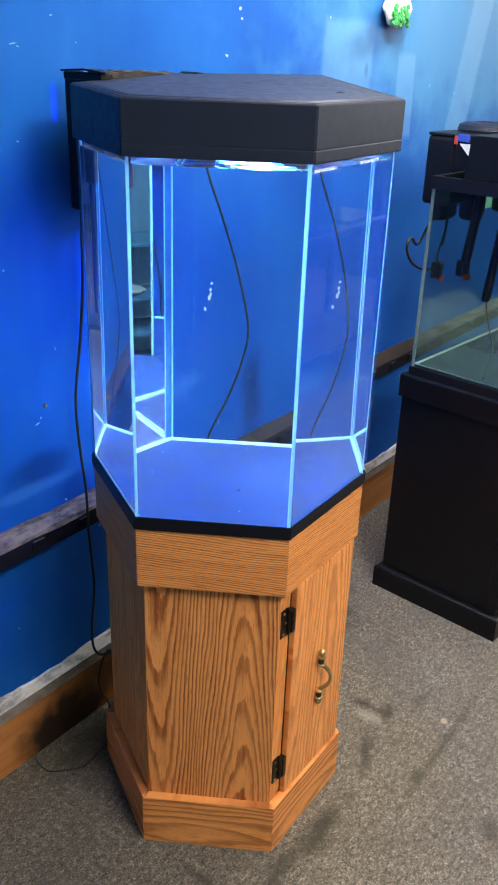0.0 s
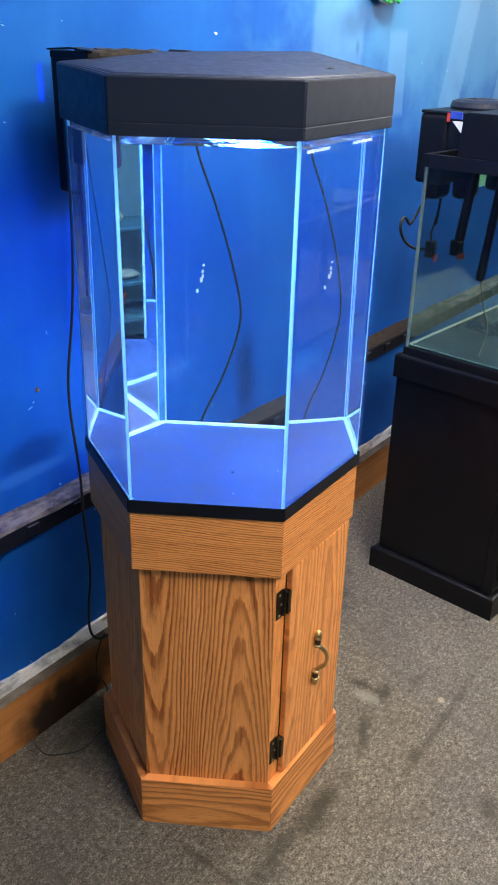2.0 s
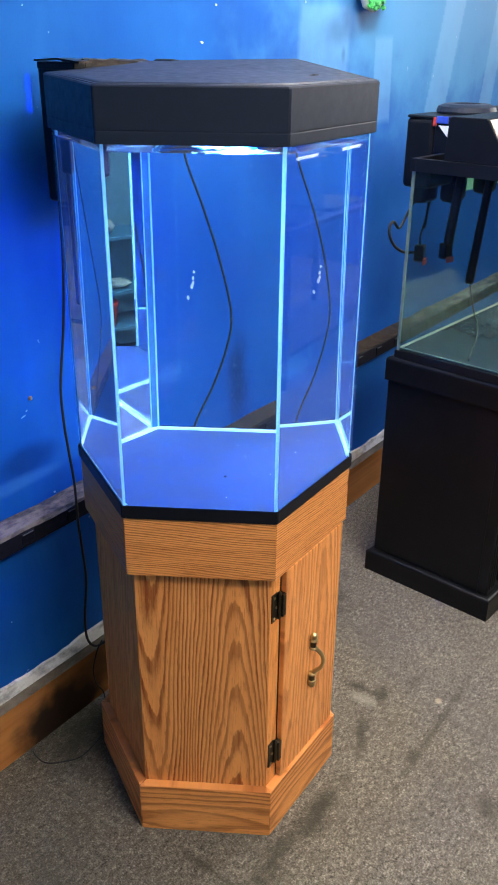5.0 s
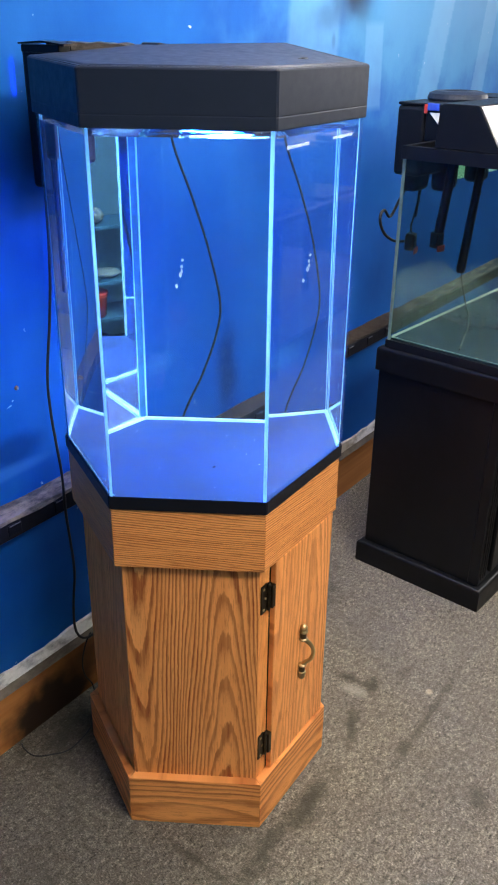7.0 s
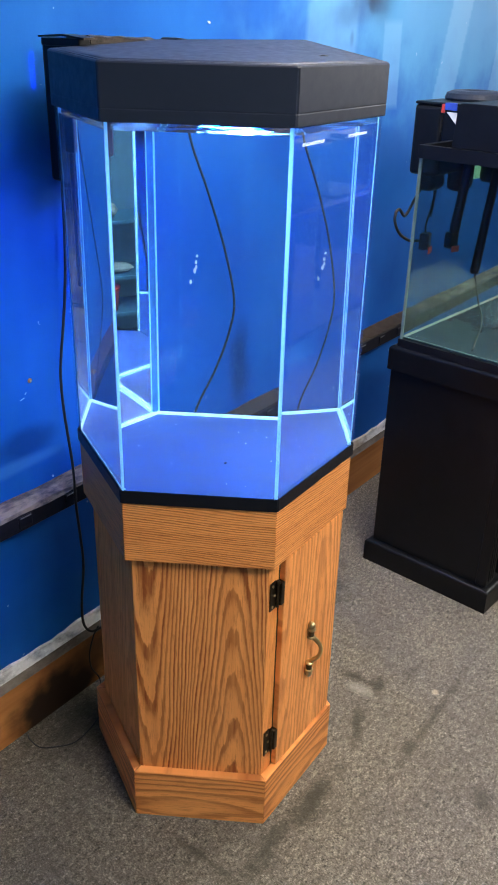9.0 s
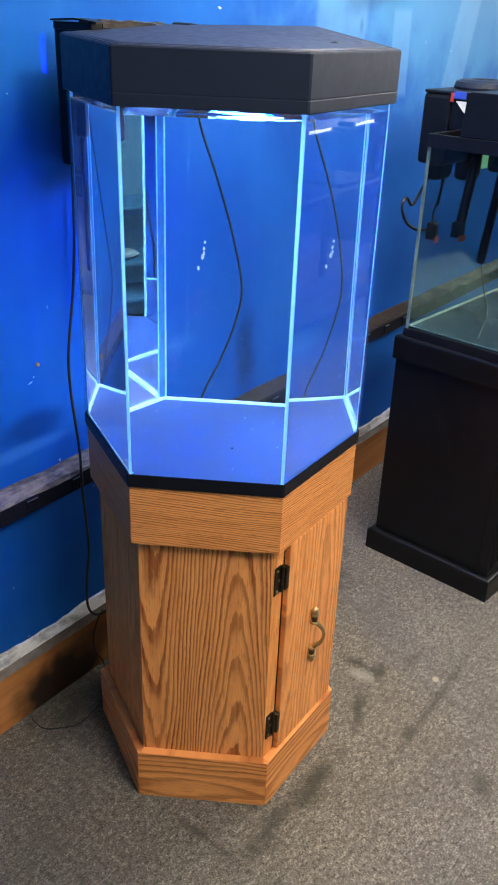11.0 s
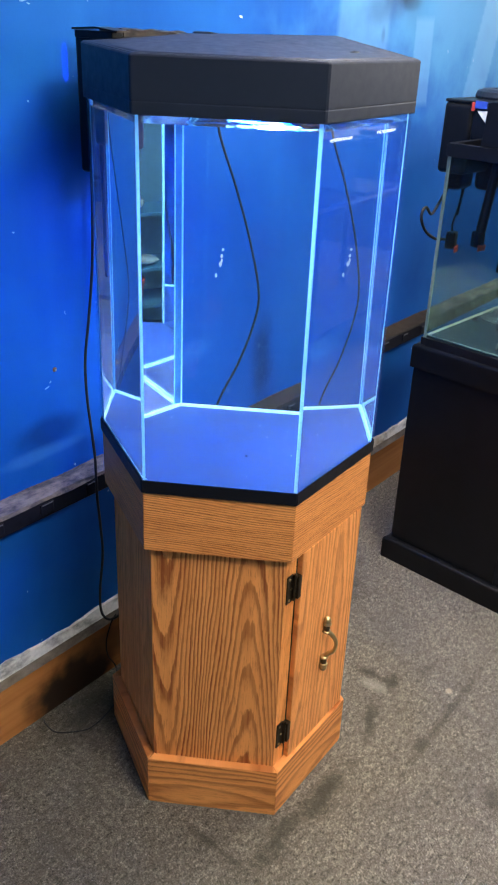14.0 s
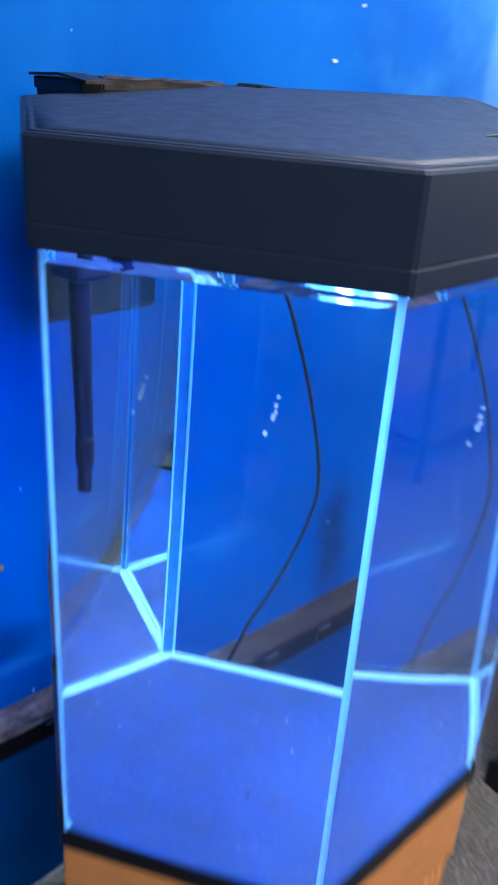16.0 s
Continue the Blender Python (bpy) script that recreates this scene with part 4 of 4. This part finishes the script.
def rounded_board(out, z0, z1, top_round):
    """A board round the stand whose upper edge is rounded off."""
    bm = bmesh.new()
    loops = []
    for inset, z in [(0.0, z0), (0.0, z1 - top_round)] + [(top_round * (1 - math.cos(a)), z1 - top_round + top_round * math.sin(a)) for a in (0.4, 0.8, 1.2, 1.57)]:
        k = inset - out
        loops.append([bm.verts.new(p) for p in ((k, -DEEP + k, z), (LONG - k, -DEEP + k, z), (LONG - k, -k, z), (k, -k, z))])
    for a, b in zip(loops, loops[1:]):
        for i in range(4):
            bm.faces.new((a[i], a[(i + 1) % 4], b[(i + 1) % 4], b[i]))
    bm.faces.new(loops[0][::-1])
    bm.faces.new(loops[-1])
    return bm


part("stand_plinth", rounded_board(0.0, 0.0, 0.072, 0.010), STAND_BLACK, cab)
part("stand_body", box(0.020, LONG - 0.020, -DEEP + 0.022, -0.016, 0.070, 0.665, 0.003), STAND_BLACK, cab)
part("corner_post", box(0.017, 0.070, -DEEP + 0.017, -DEEP + 0.050, 0.0722, 0.645, 0.005, 3), STAND_BLACK, cab)
part("corner_post", box(LONG - 0.070, LONG - 0.017, -DEEP + 0.017, -DEEP + 0.050, 0.0722, 0.645, 0.005, 3), STAND_BLACK, cab)
for x in (0.030, 0.0435, 0.057):
    part("flute", box(x - 0.0035, x + 0.0035, -DEEP + 0.0135, -DEEP + 0.0172, 0.090, 0.625, 0.0025), STAND_BLACK, cab)
for x0, x1 in ((0.078, LONG / 2 - 0.004), (LONG / 2 + 0.004, LONG - 0.078)):
    leaf = part("stand_door", box(x0, x1, -DEEP + 0.008, -DEEP + 0.0215, 0.095, 0.635, 0.004), STAND_BLACK, cab)
    part("raised_panel", box(x0 + 0.055, x1 - 0.055, -DEEP + 0.003, -DEEP + 0.0078, 0.155, 0.575, 0.004), STAND_BLACK, leaf)
part("stand_top_board", rounded_board(-0.010, 0.645, 0.716, 0.012), STAND_BLACK, cab)

rtank = thing("glass_aquarium", RT @ pose(0.012, -DEEP + 0.022, 0.716), label="empty rectangular glass aquarium in black frames on the black stand", category="aquarium")
L, W, HT = 0.90, 0.365, 0.535
def frame_ring(z0, z1, out=0.004, inn=0.012):
    bm = box(-out, L + out, -out, inn, z0, z1, 0.0015)
    box(-out, L + out, W - inn, W + out, z0, z1, 0.0015, bm=bm)
    box(-out, inn, inn, W - inn, z0, z1, 0.0, bm=bm)
    box(L - inn, L + out, inn, W - inn, z0, z1, 0.0, bm=bm)
    return bm


part("bottom_frame", frame_ring(0.0, 0.022), SMOKE, rtank, "black plastic frame")
part("top_frame", frame_ring(HT - 0.032, HT), SMOKE, rtank, "black plastic frame")
for x0, x1, y0, y1 in ((0.0, 0.006, 0.0, W), (L - 0.006, L, 0.0, W), (0.0065, L - 0.0065, 0.0, 0.006), (0.0065, L - 0.0065, W - 0.006, W)):
    p = part("glass_pane", box(x0, x1, y0, y1, 0.010, HT - 0.004), PANE_GREEN, rtank)
    p.visible_shadow = False
part("bottom_pane", box(0.0065, L - 0.0065, 0.0065, W - 0.0065, 0.018, 0.026), TANK_BOTTOM, rtank, "dark glass bottom with dried silt")
for x, y in ((0.0003, W - 0.0003), (0.0003, 0.0003)):
    part("glass_edge", box(x - 0.0006, x + 0.0040, min(y, abs(y - 0.0075)), max(y, abs(y - 0.0075)), 0.022, HT - 0.032), GLASS_EDGE, rtank, "greenish glass edge")
part("seam", extrude_x([(W - 0.0065, 0.026), (W - 0.011, 0.026), (W - 0.0065, 0.031)], 0.008, L - 0.008), GLASS_EDGE, rtank)
part("seam", prism([(0.0066, 0.0066), (0.011, 0.0066), (0.011, W - 0.0066), (0.0066, W - 0.0066)], 0.0262, 0.0285), GLASS_EDGE, rtank)

rhood = thing("aquarium_light_hood", RT @ pose(0.012, -DEEP + 0.022, 0.716 + HT), label="black aquarium light hood with a pale sloping front", category="aquarium hood")
# profile over (y, z); y grows towards the wall
part("hood_shell", extrude_x([(0.10, 0.0), (0.282, 0.0), (0.276, 0.10), (0.268, 0.104), (0.178, 0.104), (0.172, 0.100), (0.118, 0.012)], 0.004, L - 0.004, 0.002), SMOKE, rhood, "black plastic hood")
part("hood_front", extrude_x([(0.1665, 0.097), (0.1715, 0.1012), (0.1170, 0.0122), (0.1130, 0.016)][::-1], 0.010, L - 0.05), CREAM, rhood, "pale cream sloping front panel")
part("hood_cover", box(0.004, L - 0.004, 0.0, 0.099, 0.0, 0.010, 0.002), SMOKE, rhood)
# unseen sheet, added to block ceiling light above the tank
part("lid_light_block", box(0.006, L - 0.006, 0.1005, 0.336, -0.0205, -0.0145), SMOKE, rhood, "unseen black sheet added to keep ceiling light off the tank floor")


def hob_filter(x0, x1, low, tube_from, tube_to, bore, ident, ty=-0.045, body=1.190):
    f = thing("hang_on_filter", RT, label=f"black hang-on-back filter over the rear glass with {ident}", category="filter", group="filters on the second aquarium")
    part("filter_body", box(x0 - 0.008, x1, 0.000, 0.088, body, 1.334, 0.012, 3), SMOKE, f)
    mid = (x0 + x1) / 2
    part("filter_tub", box(mid - 0.044, mid + 0.040, 0.026, 0.080, low, 1.215, 0.018, 4), SMOKE, f, "rounded black lower housing")
    part("filter_bridge", box(x0 - 0.006, x1 + 0.010, -0.128, 0.002, 1.244, 1.333, 0.008, 3), SMOKE, f)
    part("filter_lid", box(x0 - 0.007, x1 + 0.003, -0.122, 0.087, 1.333, 1.341, 0.004), SMOKE, f)
    (xa, za), (xb, zb) = tube_from, tube_to
    part("intake_tube", tube([(xa, ty, za), ((xa + xb) / 2, ty, (za + zb) / 2), (xb, ty, zb), (xb - 0.0008, ty, zb - 0.004)], [bore, bore, bore * 1.12, bore * 0.6], 12), SMOKE, f, smooth=True)
    return f


f1 = hob_filter(0.170, 0.298, 1.105, (0.255, 1.115), (0.240, 1.035), 0.004, "a blue paper label", 0.045, 1.152)
hob_filter(0.330, 0.482, 1.085, (0.275, 1.26), (0.224, 1.012), 0.0130, "a short intake tube")
hob_filter(0.530, 0.690, 1.088, (0.455, 1.26), (0.385, 0.872), 0.0125, "a long intake tube")
part("label", box(0.1585, 0.1635, -0.040, -0.006, 1.324, 1.342, 0.0008), BLUE_LABEL, f1, "blue paper label")
part("label_edge", box(0.1590, 0.1635, -0.0055, 0.004, 1.316, 1.338, 0.0008), RED, f1, "red tag")
part("price_card", extrude_x([(-0.012, 1.319), (-0.045, 1.319), (-0.045, 1.290), (-0.040, 1.292)], 0.1605, 0.1630), WHITE, f1, "white card")
bm = lathe([(0.080, 0.0), (0.082, 0.006), (0.078, 0.018), (0.062, 0.024), (0.040, 0.025), (0.036, 0.022), (0.030, 0.012), (0.0, 0.012)], 32)
part("round_cover", bm, HOOD, f1, "round black motor cover with a hole", m=pose(0.320, -0.005, 1.3412))

bm = tube([(0.235, 0.072, 1.125), (0.215, 0.088, 1.075), (0.190, 0.092, 1.040), (0.172, 0.092, 1.035), (0.148, 0.092, 1.055), (0.128, 0.091, 1.050), (0.124, 0.090, 1.028), (0.142, 0.090, 1.000), (0.168, 0.088, 0.978),
           (0.200, 0.080, 0.962), (0.225, 0.065, 0.960)], 0.0042, 10)
tagged(part("filter_cord", bm, RUBBER, m=RT, smooth=True, label="looped black cord beside the second aquarium"), category="cable")
# added sheet, no fitted lamp; it only makes the green glow
tagged(part("green_glow_sheet", box(0.50, 0.88, 0.0905, 0.0950, 1.095, 1.235, 0.002), SHEET, m=RT, label="added glowing sheet standing in for a pale green glow behind the hang-on filters"), category="light")
bm = tube([(0.385, -0.046, 0.880), (0.386, -0.050, 0.84), (0.378, -0.075, 0.775), (0.340, -0.110, 0.7452), (0.240, -0.160, 0.7452), (0.125, -0.205, 0.7452), (0.050, -0.235, 0.7452)], 0.0022, 8)
tagged(part("air_line", bm, RUBBER, m=RT, smooth=True, label="thin black air line in the empty aquarium"), category="cable")


def plug(x, y, z, turn):
    ob = thing("power_plug", RT @ pose(x, y, z, 0, 0, turn), label="black power plug with a red tag behind the glass", category="plug", group="power plugs")
    part("plug_body", box(-0.018, 0.018, -0.014, 0.014, -0.024, 0.024, 0.005), SMOKE, ob)
    part("tag", box(-0.014, 0.020, -0.018, -0.0145, -0.034, -0.016, 0.001), RED, ob, "red paper tag")
    part("plug_cord", tube([(0.0, 0.0, 0.02), (0.004, 0.004, 0.045), (0.026, 0.002, 0.080), (0.040, 0.0, 0.115), (0.036, 0.0, 0.165)], 0.003, 8), RUBBER, ob, smooth=True)
    return ob


plug(0.235, 0.05, 0.960, 15)
plug(0.392, 0.05, 0.940, -10)


# ---------------------------------------------------------------- the display rack deeper in the shop
RACK = pose(2.55, -1.575, 0)
rack = thing("display_rack", RACK, label="black steel display rack with two shelves standing on the carpet", category="rack")
for x in (-0.45, 0.45):
    for y in (-0.15, 0.15):
        part("post", box(x - 0.015, x + 0.015, y - 0.015, y + 0.015, 0.0, 0.7348, 0.002), STAND_BLACK, rack)
for z in (0.16, 0.735):
    part("shelf", box(-0.47, 0.47, -0.17, 0.17, z, z + 0.025, 0.002), STAND_BLACK, rack)


def small_tank(x):
    ob = thing("small_aquarium", RACK @ pose(x, 0, 0.7602), label="small lit glass aquarium on the display rack", category="aquarium", group="small aquariums")
    part("tank_base", box(-0.19, 0.19, -0.13, 0.13, 0.0, 0.02, 0.002), SMOKE, ob)
    part("tank_back", box(-0.187, 0.187, -0.127, -0.123, 0.0202, 0.262), BLUE_LABEL, ob, "blue rear panel")
    for x0, x1, y0, y1 in ((-0.187, 0.187, 0.123, 0.127), (-0.187, -0.183, -0.1225, 0.1225), (0.183, 0.187, -0.1225, 0.1225)):
        p = part("glass_pane", box(x0, x1, y0, y1, 0.0202, 0.262), PANE_GREEN, ob)
        p.visible_shadow = False
    part("tank_rim", box(-0.19, 0.19, -0.13, 0.13, 0.2622, 0.2758, 0.002), SMOKE, ob)
    part("light_bar", box(-0.14, 0.14, 0.045, 0.125, 0.276, 0.300, 0.003), SMOKE, ob)
    part("light_strip", box(-0.105, 0.105, 0.1252, 0.1275, 0.281, 0.295), BAR_GLOW, ob, "glowing white light strip")
    return ob


small_tank(-0.235)
small_tank(0.235)

# ---------------------------------------------------------------- the stock shelf by the side wall
SHELF = pose(-1.84, -0.85, 0)
unit = thing("stock_shelf", SHELF, label="steel stock shelf with four boards against the side wall, haze put into its grey-blue", category="shelf")
for x in (-0.13, 0.13):
    for y in (-0.40, 0.40):
        part("post", box(x - 0.012, x + 0.012, y - 0.012, y + 0.012, 0.0, 0.92, 0.002), SHELF_GREY, unit)
for z in (0.12, 0.285, 0.455, 0.705):
    part("shelf_board", box(-0.117, 0.117, -0.387, 0.387, z, z + 0.016, 0.002), SHELF_GREY, unit)
tub = thing("red_tub", SHELF @ pose(0.045, 0.115, 0.3012), label="round red plastic tub on the stock shelf", category="tub")
part("tub_body", lathe([(0.0, 0.0), (0.050, 0.0), (0.058, 0.09), (0.062, 0.093), (0.062, 0.100), (0.054, 0.100), (0.048, 0.010), (0.0, 0.008)], 28), RED, tub, smooth=True)
part("tub_lid", lathe([(0.0, 0.1002), (0.0635, 0.1002), (0.0635, 0.112), (0.058, 0.115), (0.0, 0.115)], 28), RED, tub, smooth=True)


def bag(x, y, z, turn, sx, sz):
    bm = bmesh.new()
    bmesh.ops.create_uvsphere(bm, u_segments=20, v_segments=12, radius=1.0)
    for v in bm.verts:
        k = 1 + 0.18 * noise.noise(v.co * 2.1 + Vector((x * 9, y * 7, 0)))
        v.co = Vector((v.co.x * 0.05 * k, v.co.y * sx * k, sz * max(0.0, 1 + v.co.z * k)))
    ob = part("plastic_bag", bm, DULL_WHITE, m=SHELF @ pose(x, y, z, 0, 0, turn), smooth=True)
    return tagged(ob, label="crumpled white plastic bag lying on the stock shelf", category="bag", group="plastic bags")


bag(0.04, 0.060, 0.4713, 12, 0.075, 0.022)
bag(0.04, 0.095, 0.7213, -8, 0.045, 0.035)
bag(0.04, -0.20, 0.7213, 5, 0.070, 0.050)
jar = thing("small_jar", SHELF @ pose(0.05, 0.085, 0.1362), label="small white plastic jar on the lowest shelf board", category="jar")
part("jar_body", lathe([(0.0, 0.0), (0.026, 0.0), (0.028, 0.004), (0.028, 0.050), (0.022, 0.056), (0.0, 0.056)], 20), DULL_WHITE, jar, smooth=True)
part("jar_lid", lathe([(0.0, 0.0562), (0.024, 0.0562), (0.024, 0.070), (0.022, 0.072), (0.0, 0.072)], 20), SMOKE, jar, smooth=True)
